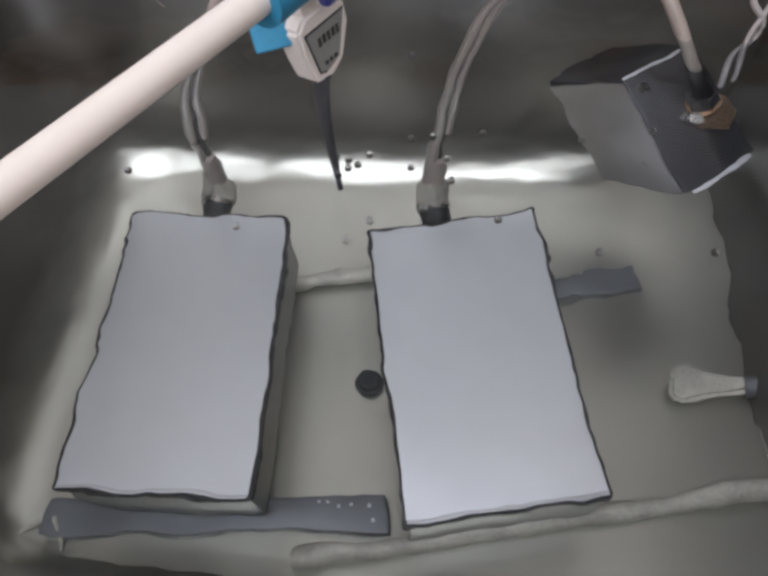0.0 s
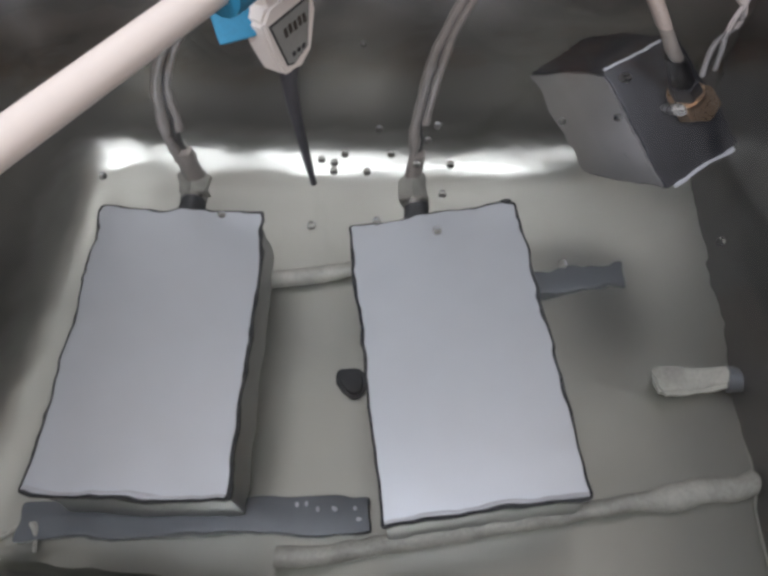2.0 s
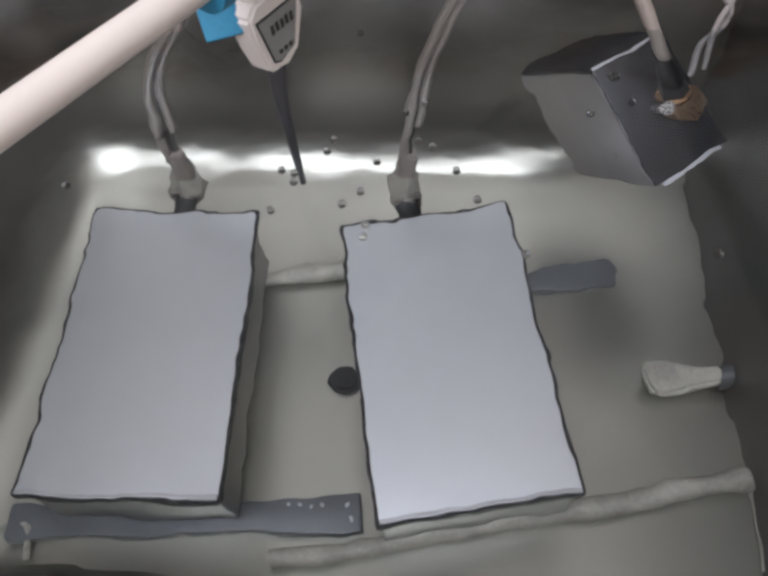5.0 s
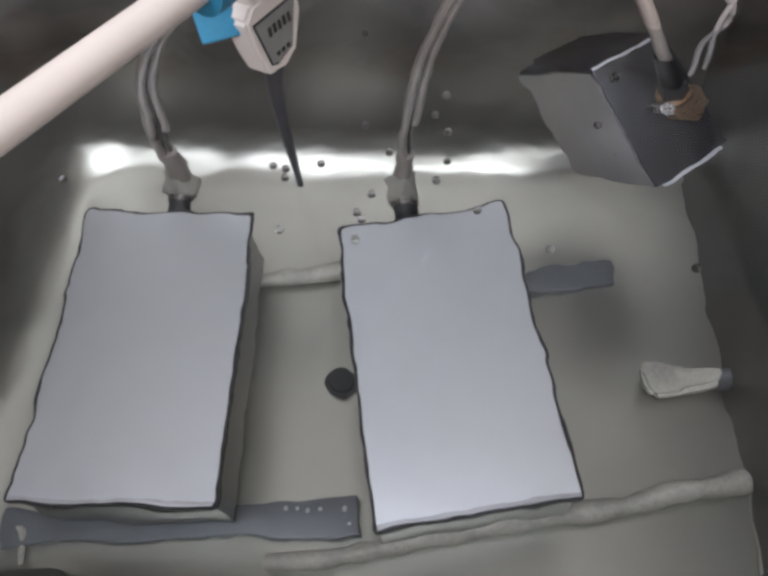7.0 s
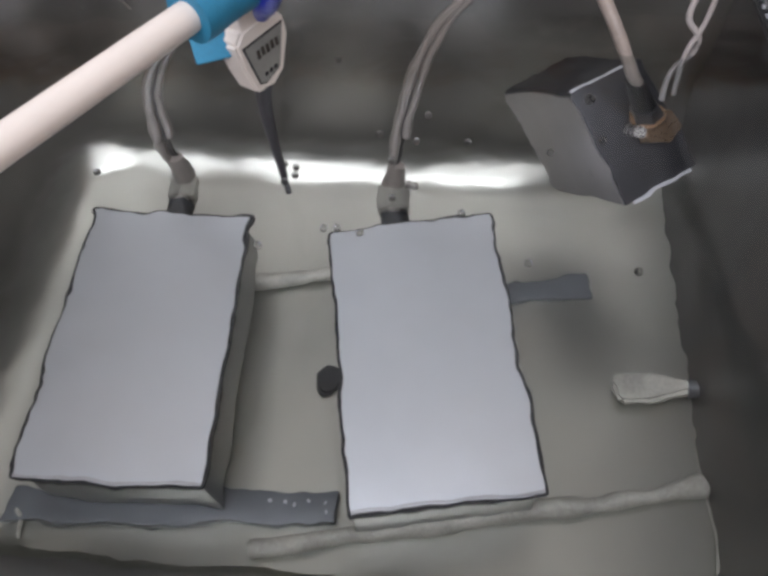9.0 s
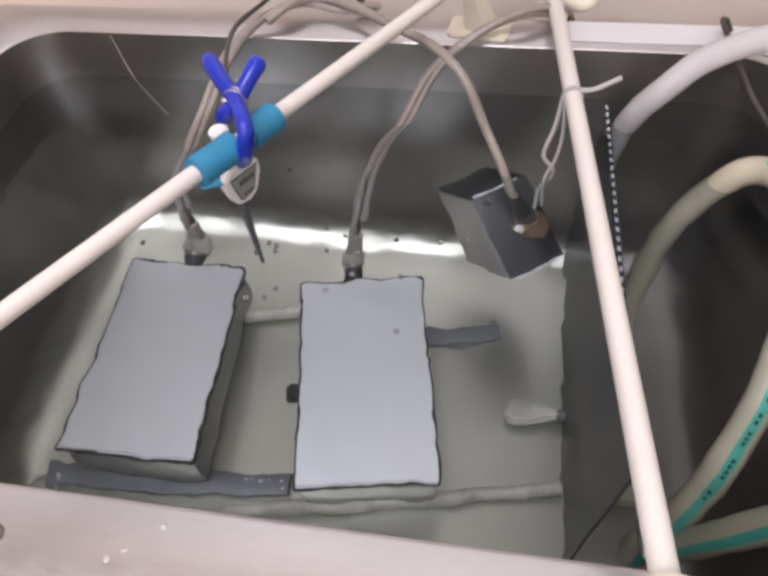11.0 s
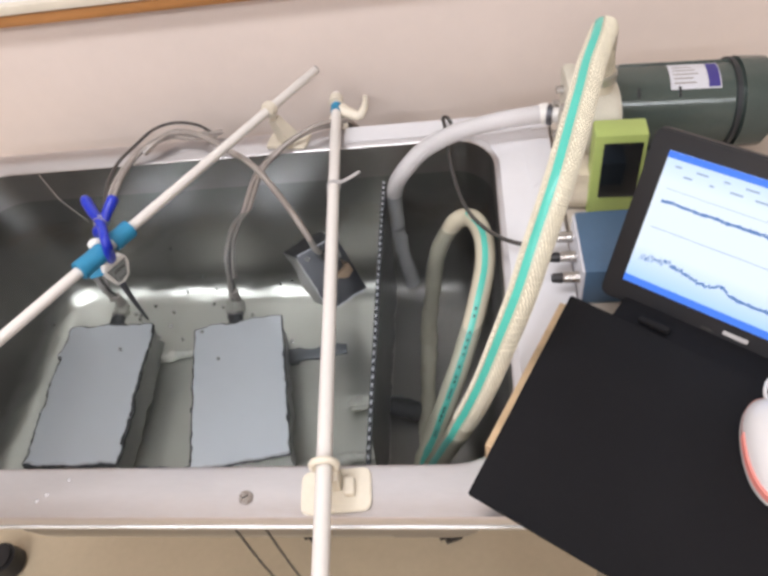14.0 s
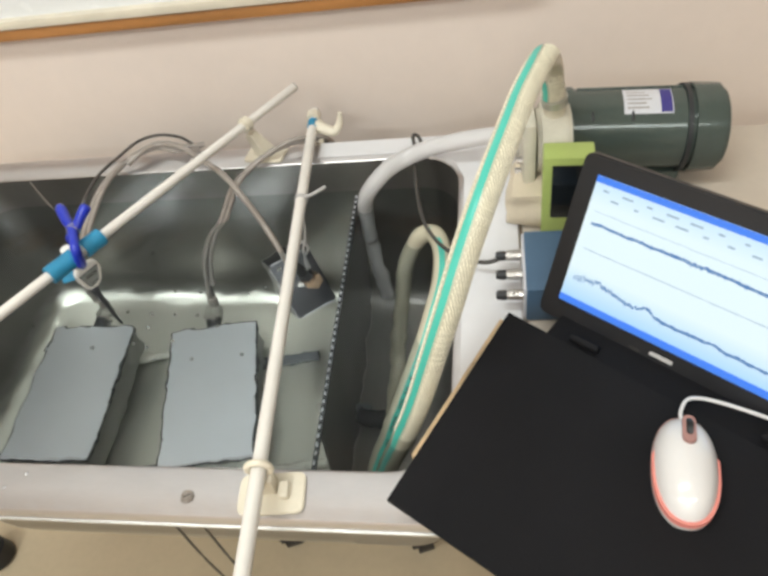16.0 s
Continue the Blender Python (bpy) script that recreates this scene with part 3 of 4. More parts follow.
part("post", bar((0.002, 0, 0.004), (-0.010, -0.006, 0.046), 0.017, 4, 0.009, bev=0.002), CREAM, bb, "tapered post")
part("ring", bar(bb.matrix_world.inverted() @ (qb - dB * 0.007), bb.matrix_world.inverted() @ (qb + dB * 0.007), 0.0112, 20, bev=0.002), CREAM, bb)

# tape sleeve, clip and thermometer on pole B
for ya, yb in ((0.234, 0.266), (0.279, 0.303)):
    ta, tc = (PB0 + dB * ((y - PB0.y) / dB.y) for y in (ya, yb))
    part("tape_sleeve", sweep([ta + (tc - ta) * (k / 6) for k in range(7)], lambda s: 0.0114 + 0.0002 * math.sin(s * 9), 20, steps=3), TAPE, poleB, "wrapped blue tape")
part("tape_flap", box(0.017, 0.003, 0.026, pose(-0.2285, 0.270, 0.846, -38, 0, 22), 0.0015), TAPE, poleB, "hanging blue tape flap")

th = thing("thermometer", "white pen thermometer with grey display hung into the water", "thermometer", pose(-0.204, 0.277, 0.829, 86, 0, 59))
part("case", plate_outline([(-0.0172, 0.0135), (-0.0165, 0.0), (-0.0125, -0.0148), (-0.001, -0.0172), (0.0080, -0.0128), (0.0165, 0.003), (0.0160, 0.0135), (0.004, 0.0185), (-0.011, 0.0185)], -0.0140, 0.0, 0.0016), WHITE, th, "white many-sided case")
part("neck", box(0.011, 0.034, 0.010, pose(-0.005, 0.031, -0.0065), 0.002), WHITE, th, "white neck above the case")
part("knob", rod(0.0075, 0.0075, 0.006, pose(-0.005, 0.046, -0.0065, -90), 14, bev=0.0015), WHITE, th)
part("bezel", plate_outline([(-0.0142, 0.0112), (-0.0100, -0.0106), (-0.0060, -0.0122), (0.0050, -0.0092), (0.0136, 0.0112)], -0.001, 0.0004), EDGE, th, "dark printed surround", smooth=False)
dsp = part("display", plate_outline([(-0.0131, 0.0103), (-0.0093, -0.0098), (-0.0056, -0.0112), (0.0045, -0.0084), (0.0126, 0.0103)], 0.0002, 0.0008), LCD, th, "grey display", smooth=False)
for k in range(5):
    part("print_bar", box(0.0020, 0.0042, 0.0003, pose(-0.0062 + 0.0032 * k, 0.004 + 0.0003 * (k % 2), 0.0009)), CABLEDK, dsp)
for k in range(3):
    part("button", box(0.0020, 0.0018, 0.0006, pose(-0.0048 + 0.0034 * k, -0.0072, 0.0009)), EDGE, dsp, "small dark button")
pt = th.matrix_world.inverted()
part("probe", sweep([pt @ Vector(p) for p in ((-0.2095, 0.2760, 0.816), (-0.2120, 0.2765, 0.800), (-0.213, 0.278, 0.775), (-0.213, 0.280, 0.742), (-0.2135, 0.282, 0.718))], lambda s: 0.0052 - 0.0034 * min(1, s * 1.2), 12), DSTEEL, th, "tapered steel probe")

cl = thing("spring_clip", "dark blue plastic spring clip pinching the tape on the pipe", "clip", pose(*(-0.203, 0.291, 0.896)))
ci = cl.matrix_world.inverted()
for path in ([(-0.200, 0.268, 0.856), (-0.190, 0.260, 0.878), (-0.187, 0.263, 0.896), (-0.202, 0.291, 0.898), (-0.215, 0.306, 0.901), (-0.232, 0.328, 0.905)], [(-0.220, 0.299, 0.870), (-0.212, 0.293, 0.884), (-0.203, 0.291, 0.892), (-0.194, 0.307, 0.904), (-0.189, 0.321, 0.910)]):
    part("jaw", sweep([ci @ Vector(p) for p in path], lambda t: 0.0070 * min(1, 9 * (1 - t) + 0.62) * min(1, 6 * t + 0.5) - 0.0016 * (1 - abs(2 * t - 1)), 12), BLUE, cl, "blue plastic jaw with a flared handle")
part("spring", sweep([(0.0075 * math.cos(a), 0.0006 * a, 0.0075 * math.sin(a)) for a in [k * 0.5 for k in range(26)]], 0.0011, 6, ref=(0, 1, 0), steps=0), NICKEL, cl, "steel spring")
part("pivot", bar((-0.009, 0.002, -0.002), (0.009, 0.002, -0.002), 0.0020, 10), NICKEL, cl)

# grey tie from pole A to the hung transducer
qt = PA0 + d * ((0.412 - PA0.y) / d.y)
tie = thing("cable_tie", "grey plastic tie knotted round the pipe, holding the hung transducer", "tie")
part("loop", bar(qt - d * 0.0025, qt + d * 0.0025, 0.0096, 18, bev=0.001), GREYT, tie, "loop round the pipe")
part("tail", sweep([qt + Vector((0.006, 0.0, 0.006)), (0.064, 0.409, 0.835), (0.0841, 0.4162, 0.8418)], 0.0022, 8), GREYT, tie, "cut tail end")
part("strand", sweep([qt + Vector((-0.008, 0, -0.002)), (0.036, 0.405, 0.795), (0.030, 0.398, 0.770), (0.041, 0.397, 0.751), (0.031, 0.400, 0.715), (0.030, 0.396, 0.680)], 0.0020, 8), GREYT, tie)
part("strand", sweep([qt + Vector((-0.006, -0.002, -0.006)), (0.044, 0.404, 0.790), (0.041, 0.398, 0.765), (0.034, 0.394, 0.742), (0.036, 0.394, 0.690)], 0.0017, 8), GREYT, tie)

# nozzle through the partition
nz = thing("nozzle", "pale flattened nozzle with a dark pipe through the divider", "nozzle", pose(0.022, 0.268, BED + 0.012))
part("tongue", plate_outline([(0.0, 0.004), (0.001, -0.008), (0.006, -0.014), (0.014, -0.0145), (0.030, -0.010), (0.062, -0.004), (0.064, 0.007), (0.030, 0.011), (0.012, 0.0135), (0.004, 0.011)], 0.0, 0.010, 0.003), PALE, nz, "pale flattened tongue")
part("pipe", bar((0.058, 0.001, 0.004), (0.086, 0.0, 0.006), 0.0085, 12), DARK, nz, "dark pipe stub")
part("coupling", bar((0.070, -0.010, 0.010), (0.113, -0.018, 0.012), 0.0145, 18, bev=0.003), EDGE, nz, "black coupling")

# ---- hoses ----
HA = [(0.374, 0.424, 0.950), (0.370, 0.410, 0.995), (0.361, 0.372, 1.030), (0.350, 0.335, 1.042), (0.337, 0.299, 1.040), (0.322, 0.251, 1.034), (0.297, 0.178, 1.014), (0.278, 0.143, 0.976), (0.263, 0.120, 0.937), (0.245, 0.107, 0.882), (0.231, 0.101, 0.836), (0.216, 0.098, 0.790), (0.200, 0.098, 0.743), (0.174, 0.104, 0.640), (0.152, 0.118, 0.520)]
HB = [(0.140, 0.124, 0.470), (0.145, 0.126, 0.535), (0.157, 0.131, 0.590), (0.174, 0.150, 0.640), (0.1885, 0.174, 0.676), (0.204, 0.204, 0.712), (0.2255, 0.265, 0.749), (0.237, 0.313, 0.766), (0.236, 0.357, 0.775), (0.222, 0.393, 0.770), (0.197, 0.405, 0.746), (0.174, 0.412, 0.660), (0.160, 0.412, 0.550), (0.148, 0.378, 0.455), (0.146, 0.340, 0.427), (0.146, 0.250, 0.425), (0.145, 0.180, 0.425)]


def striped_hose(path, ref, label, shown=99):
    h = thing("striped_hose", label, "hose", group="hoses in the tank")
    part("tube", sweep(path, 0.0126, 18, ref=ref), HOSE, h)
    part("stripe", sweep(path[:shown], 0.0126, 5, arc=(-17, 17), ref=ref, lift=0.0004), TEAL, h, "teal stripe along the hose")
    return h


ha = striped_hose(HA, (-0.42, -0.54, 0.72), "ivory braided hose with teal stripe from pump to tank")
hb_ = striped_hose(HB, (-0.02, -0.5, 0.8), "ivory hose with a teal stripe looped in the small compartment", 10)
loop = smoothed(HB, 8)
for i in range(22, 48):
    if i % 5 == 0 or i % 7 == 3:
        continue
    t = (loop[i + 1] - loop[i]).normalized()
    r = Vector((-0.02, -0.5, 0.8))
    a = (r - t * r.dot(t)).normalized()
    m = Matrix((t, a.cross(t), a)).transposed().to_4x4()
    m.translation = loop[i] + a * 0.0131
    part("print_bar", box(0.0040, 0.0026, 0.0005, m), PRINT, hb_, smooth=False)
line = smoothed(HA, 8)
verts, faces = [], []
for k in range(1, len(line) - 20):
    t = (line[k + 1] - line[k]).normalized()
    r = Vector((-0.42, -0.54, 0.72))
    a = (r - t * r.dot(t)).normalized()
    b = t.cross(a)
    step = (line[k + 1] - line[k]).length
    for h in range(int(step / 0.0024) + 1):
        c = line[k] + t * (h * 0.0024)
        for g in range(-108 + 7 * (h % 2), 109, 14):
            if abs(g) < 30:
                continue
            nrm = a * math.cos(radians(g)) + b * math.sin(radians(g))
            w = nrm.cross(t)
            e1, e2 = (t + w * 0.8).normalized() * 0.0010, (w - t * 0.8).normalized() * 0.0006
            base = len(verts)
            verts += [c + nrm * q + e1 * i1 + e2 * i2 for q in (0.0124, 0.0131) for i1, i2 in ((-1, -1), (1, -1), (1, 1), (-1, 1))]
            faces += [tuple(base + v for v in f) for f in ((4, 5, 6, 7), (0, 1, 5, 4), (1, 2, 6, 5), (2, 3, 7, 6), (3, 0, 4, 7))]
me = bpy.data.meshes.new("braid")
me.from_pydata(verts, [], faces)
me.materials.append(BRAID)
braid = new("braid", me)
braid.parent = ha
braid["label"], braid["kind"] = "woven braid showing through the wall", "stuff"
mh = thing("clear_hose", "milky translucent hose from the pump down into the compartment", "hose", group="hoses in the tank")
part("tube", sweep([(0.336, 0.500, 0.848), (0.305, 0.500, 0.846), (0.262, 0.499, 0.842), (0.211, 0.495, 0.833), (0.165, 0.480, 0.820), (0.136, 0.468, 0.797), (0.119, 0.474, 0.765), (0.112, 0.488, 0.720), (0.108, 0.497, 0.620), (0.112, 0.490, 0.520), (0.121, 0.477, 0.450)], 0.0118, 16), CLEARHOSE, mh)
part("collar", bar((0.318, 0.500, 0.847), (0.330, 0.500, 0.848), 0.0132, 18, bev=0.001), WHITE, mh, "white end collar")
hk = tagged(part("black_lead", sweep([(0.201, 0.546, 0.809), (0.196, 0.551, 0.817), (0.190, 0.545, 0.821), (0.193, 0.524, 0.817), (0.202, 0.434, 0.812), (0.219, 0.360, 0.815), (0.251, 0.309, 0.820), (0.290, 0.285, 0.825), (0.318, 0.290, 0.829)], 0.0026, 8), CABLEDK), "thin black lead hooked on the back rim and plugged in", "cable")

# ---- bench at the right with the pump and instruments ----
bench = thing("bench", "white-topped bench standing against the tank", "bench")
part("tabletop", box(0.42, 0.60, 0.022, pose(X1 + 0.08 + 0.21, 0.255, RIM - 0.013), 0.003), LAMINATE, bench)
for x, y in ((0.37, 0.0), (0.73, 0.0), (0.37, 0.53), (0.73, 0.53)):
    part("leg", box(0.04, 0.04, RIM - 0.024 - FLOOR, pose(x, y, (RIM - 0.024 + FLOOR) / 2), 0.003), STEEL, bench)

mot = thing("pump_motor", "dark green-grey enamelled electric motor with a silver label", "motor", pose(0.397, 0.474, 0.867, 0, 2, -1))
part("body", rod(0.0495, 0.0495, 0.138, pose(0, 0, 0, 0, 90, 0), 40, bev=0.003), MOTOR, mot)
part("end_cap", rod(0.0545, 0.0525, 0.044, pose(0.138, 0, 0, 0, 90, 0), 40, bev=0.006), MOTOR, mot, "wider ribbed end cap")
part("seal_ring", rod(0.0535, 0.0535, 0.005, pose(0.1345, 0, 0, 0, 90, 0), 40), EDGE, mot, "black seal ring")
part("flange", rod(0.0525, 0.0525, 0.012, pose(-0.006, 0, 0, 0, 90, 0), 40, bev=0.002), MOTOR, mot)
for k in range(5):
    part("rib", box(0.13, 0.0022, 0.003, pose(0.075, 0, 0, -20 - 28 * k, 0, 0) @ pose(0, 0, 0.0500), 0.0006), MOTOR, mot)
lb = part("label", sweep([(0.062, 0, 0), (0.118, 0, 0)], 0.0499, 12, arc=(-32, 14), ref=(0, -0.35, 0.9), steps=1), LABEL, mot, "silver label with small print")
part("print", sweep([(0.104, 0, 0), (0.117, 0, 0)], 0.0502, 12, arc=(-30, 12), ref=(0, -0.35, 0.9), steps=1), VIOLET, lb, "violet printed band")
for k in range(5):
    part("print_bar", sweep([(0.066, 0, 0), (0.088 + 0.003 * (k % 3), 0, 0)], 0.0502, 2, arc=(-24 + 7 * k, -22 + 7 * k), ref=(0, -0.35, 0.9), steps=1), CABLE, lb)
part("foot", box(0.12, 0.07, 0.04, pose(0.08, 0, -0.062), 0.004), MOTOR, mot)
for x, mat in ((0.026, BLACK), (0.072, BLACK)):
    part("body_clip", box(0.003, 0.012, 0.0024, pose(x, 0, 0, 38, 0, 0) @ pose(0, 0, 0.0500), 0.0006), mat, mot, "small clip on the casing")

pmp = thing("pump", "ivory plastic pump with bolted cover on a stand", "pump", pose(0.376, 0.432, 0.885, 0, 0, 2))
part("housing", rod(0.044, 0.046, 0.040, pose(-0.020, 0, 0, 0, 90, 0), 28, bev=0.005), PUMP, pmp)
part("cover", box(0.016, 0.085, 0.110, pose(-0.030, 0, -0.004), 0.006), PUMP, pmp, "squarish front cover")
for a in range(6):
    part("bolt", rod(0.0045, 0.0045, 0.008, pose(-0.046, 0.036 * math.cos(a * 1.047), 0.036 * math.sin(a * 1.047), 0, 90, 0), 6), NICKEL, pmp)
part("stand", box(0.070, 0.080, 0.075, pose(-0.006, 0, -0.075), 0.006), PUMP, pmp, "ivory stand")
part("outlet", bar((0.001, -0.004, 0.03), (-0.002, -0.010, 0.082), 0.0128, 18, bev=0.002), CREAM, pmp, "cream outlet stub")
part("hose_clamp", bar((0.000, -0.008, 0.056), (-0.001, -0.009, 0.067), 0.0152, 22, bev=0.001), GLAND, pmp, "steel hose clamp")
part("inlet", bar((-0.030, 0.060, -0.036), (-0.052, 0.066, -0.036), 0.0100, 16, bev=0.002), WHITE, pmp, "white inlet fitting")
part("inlet_clamp", bar((-0.040, 0.063, -0.036), (-0.047, 0.065, -0.036), 0.0135, 16, bev=0.001), DSTEEL, pmp, "dark hose clamp")

cloth = thing("cloth_bag", "crumpled ivory cloth bag lying on the bench by the pump", "bag", pose(0.352, 0.412, RIM, 0, 0, -12))
bm = box(0.066, 0.100, 0.052, pose(0.004, 0.0, 0.030), 0.010, 2)
bmesh.ops.subdivide_edges(bm, edges=list(bm.edges), cuts=5, use_grid_fill=True)
for v in bm.verts:
    top = max(0.0, v.co.z - 0.004) / 0.052
    v.co.x += 0.018 * top * (0.5 - v.co.y * 6) * 0.6
    v.co += Vector((noise.noise(v.co * 38), noise.noise(v.co * 38 + Vector((7, 1, 3))), noise.noise(v.co * 30 + Vector((2, 9, 4))))) * 0.006 * min(1, v.co.z / 0.02)
    v.co.z = max(v.co.z, 0.0)
part("bag", bm, CLOTH, cloth)

grn = thing("green_meter", "lime green instrument case with a black window", "instrument", pose(0.389, 0.366, 0.859, 0, 0, -3))
part("case", box(0.056, 0.030, 0.118, None, 0.003), LIME, grn)
part("window", box(0.042, 0.004, 0.078, pose(0.003, -0.0145, 0.010), 0.002), GLASSY, grn, "black display window")

blu = thing("amplifier_box", "steel-blue amplifier box with plugged coaxial leads", "instrument", pose(0.372, 0.262, RIM))
part("case", box(0.070, 0.090, 0.052, pose(0, 0, 0.026), 0.003), BLUEBOX, blu)
part("front_panel", box(0.003, 0.086, 0.048, pose(-0.036, 0, 0.026), 0.001), LABEL, blu, "pale front panel")
for k in range(3):
    y = 0.028 - 0.030 * k
    pl = part("plug", rod(0.0065, 0.0060, 0.018, pose(-0.037, y, 0.030, 0, -90, 0), 14, bev=0.001), NICKEL, blu, "nickel coaxial plug")
    part("boot", rod(0.0062, 0.0050, 0.012, pose(-0.055, y, 0.030, 0, -90, 0), 12, bev=0.001), BLACK, pl, "black cable boot")

slipsheet = tagged(part("paper_sheet", plate_outline([(0.266, 0.10), (0.333, 0.10), (0.333, 0.569), (0.045, 0.569), (0.045, 0.534), (0.205, 0.534), (0.248, 0.512), (0.264, 0.470)], RIM + 0.0006, RIM + 0.0014), PAPER, smooth=False), "white sheet of paper lying on the steel rim", "paper")
for pts in ([(0.295, 0.530), (0.320, 0.531), (0.314, 0.418), (0.303, 0.409)], [(0.301, 0.379), (0.311, 0.380), (0.312, 0.325), (0.305, 0.321)]):
    tagged(part("paper_scrap", plate_outline(pts, RIM + 0.0016, RIM + 0.0024), PAPER, smooth=False), "small white paper scrap on the bench edge", "paper", "paper scraps")

# ---- crate, laptop, board and mouse ----
ex = Vector((0.809, -0.587, 0.0)).normalized()
ey = Vector((0.587, 0.809, 0.0))
LAP = Matrix((ex, ey, Vector((0, 0, 1)))).transposed().to_4x4()
LAP.translation = (0.318, 0.190, 0.0)
crate = thing("wooden_crate", "pale plywood crate under the laptop", "crate", LAP @ pose(-0.0199, -0.0064, 0, 0, 0, 8.2))
part("top", box(0.40, 0.178, 0.012, pose(0.213, -0.091, 0.834), 0.001), PLY, crate, smooth=False)
part("side", box(0.012, 0.178, 0.026, pose(0.019, -0.091, 0.815), 0.001), PLY, crate, smooth=False)
part("side", box(0.012, 0.178, 0.026, pose(0.399, -0.091, 0.815), 0.001), PLY, crate, smooth=False)
part("back", box(0.36, 0.012, 0.026, pose(0.210, -0.008, 0.815), 0.001), PLY, crate, smooth=False)

lap = thing("laptop", "black laptop computer with lit screen showing recorded traces", "laptop", LAP)
part("base", box(0.262, 0.215, 0.012, pose(0.131 + 0.046, -0.073, 0.846), 0.003), BOARD, lap)
sx_, sz_ = Vector((0.367, 0.192, 0.868)), Vector((0.398, 0.240, 0.988))
up = (sz_ - sx_)
up = (up - ex * up.dot(ex)).normalized()
SCR = Matrix((ex, up, ex.cross(up))).transposed().to_4x4()
SCR.translation = sx_
lid = part("lid", plate_outline([(x + 0.111, y + 0.062) for x, y in rounded(0.258, 0.172, 0.008)], -0.013, -0.002, 0.0015), BLACK, lap, "black screen lid")
scr = part("screen", box(0.222, 0.131, 0.001, pose(0.111, 0.0655, -0.0018)), SCREEN, lap, "lit pale blue screen", smooth=False)
scrbar = part("title_bar", box(0.222, 0.006, 0.001, pose(0.111, 0.128, -0.0010)), SCRBLUE, scr, smooth=False)
tb_ = part("task_bar", box(0.222, 0.007, 0.001, pose(0.111, 0.0035, -0.0010)), SCRBLUE, scr, smooth=False)
rnd = random.Random(4)


def trace(y0, slope, amp, x0, x1, wid, mat, walkish):
    bm = bmesh.new()
    prev = None
    n = 260
    acc = 0.0
    for k in range(n + 1):
        f = k / n
        x = x0 + (x1 - x0) * f
        acc = acc * 0.9 + rnd.uniform(-1, 1) * amp
        y = y0 + walkish(f) + acc
        h = wid * rnd.uniform(0.6, 1.5)
        cur = (bm.verts.new((x, y - h, 0)), bm.verts.new((x, y + h, 0)))
        if prev:
            bm.faces.new((prev[0], cur[0], cur[1], prev[1]))
        prev = cur
    bmesh.ops.translate(bm, verts=bm.verts, vec=(0, 0, -0.0007))
    return part("trace", bm, mat, scr, smooth=False)


trace(0.086, 0, 0.00034, 0.008, 0.218, 0.0013, SCRLINE, lambda f: 0.0012 * math.exp(-((f - 0.45) / 0.10) ** 2) * rnd.uniform(-1, 1))
trace(0.098, 0, 0.00005, 0.008, 0.218, 0.0002, SCRGREY, lambda f: 0.0)
trace(0.060, 0, 0.00005, 0.008, 0.218, 0.0003, SCRGREY, lambda f: 0.0)
trace(0.026, 0, 0.00045, 0.008, 0.218, 0.0013, SCRLINE, lambda f: (0.006 * math.exp(-((f - 0.12) / 0.10) ** 2) + 0.0045 * math.exp(-((f - 0.36) / 0.025) ** 2) + rnd.uniform(-0.0050, 0.0050) * math.exp(-f * 5) - 0.004 * f))
for k in range(14):
    part("icon_bar", box(rnd.uniform(0.003, 0.012), 0.0016, 0.0004, pose(0.012 + 0.0105 * k, 0.119 - 0.007 * (k % 2), -0.0011)), SCRGREY, scr, smooth=False)
bz = part("bezel_badge", box(0.022, 0.0040, 0.0006, pose(0.111, -0.0105, -0.0018)), GREYT, lap, "small silver badge on the bezel", smooth=False)
bz2 = part("power_light", box(0.010, 0.0014, 0.0006, pose(0.086, -0.0140, -0.0018)), CABLEDK, lap, smooth=False)
for o in (lid, scr, bz, bz2):
    o.parent = lap
    o.matrix_parent_inverse = Matrix()
    o.matrix_basis = LAP.inverted() @ SCR
for k in (0.085, 0.265):
    part("hinge", bar((k - 0.015, 0.003, 0.858), (k + 0.015, 0.003, 0.858), 0.0042, 14, bev=0.001), BOARD, lap, "black hinge")

brd = tagged(part("board", plate_outline([(0.003, -0.0045), (0.036, -0.2335), (0.435, -0.2085), (0.425, -0.0085)], 0.8525, 0.8565, 0.0008), BOARD), "flat black board laid over the laptop keyboard", "board")
brd.matrix_world = LAP

def oval(a, b, z, n=40, e=2.3, y0=0.0):
    return [(a * math.copysign(abs(math.cos(g)) ** (2 / e), math.cos(g)), y0 + b * math.copysign(abs(math.sin(g)) ** (2 / e), math.sin(g)), z) for g in [2 * math.pi * k / n for k in range(n)]]


mou = thing("mouse", "glossy white computer mouse with red lit sides on the board", "mouse", pose(0.4536, 0.0090, 0.8570, 0, 0, -8.6))
bm = bmesh.new()
bmesh.ops.create_uvsphere(bm, u_segments=32, v_segments=20, radius=1.0)
for v in bm.verts:
    x, y, z = v.co
    e = 2.25
    n_ = (abs(x) ** e + abs(y) ** e) ** (1 / e)
    s = 1 if n_ < 1e-6 else (x * x + y * y) ** 0.5 / n_
    v.co = Vector((x * s * 0.0248 * (1 + 0.05 * y), y * s * 0.047, 0.006 + (0.027 + 0.004 * y * -1) * z if z > 0 else 0.006 * (1 + max(z, -0.9))))
part("shell", bm, MWHITE, mou, "glossy white shell")
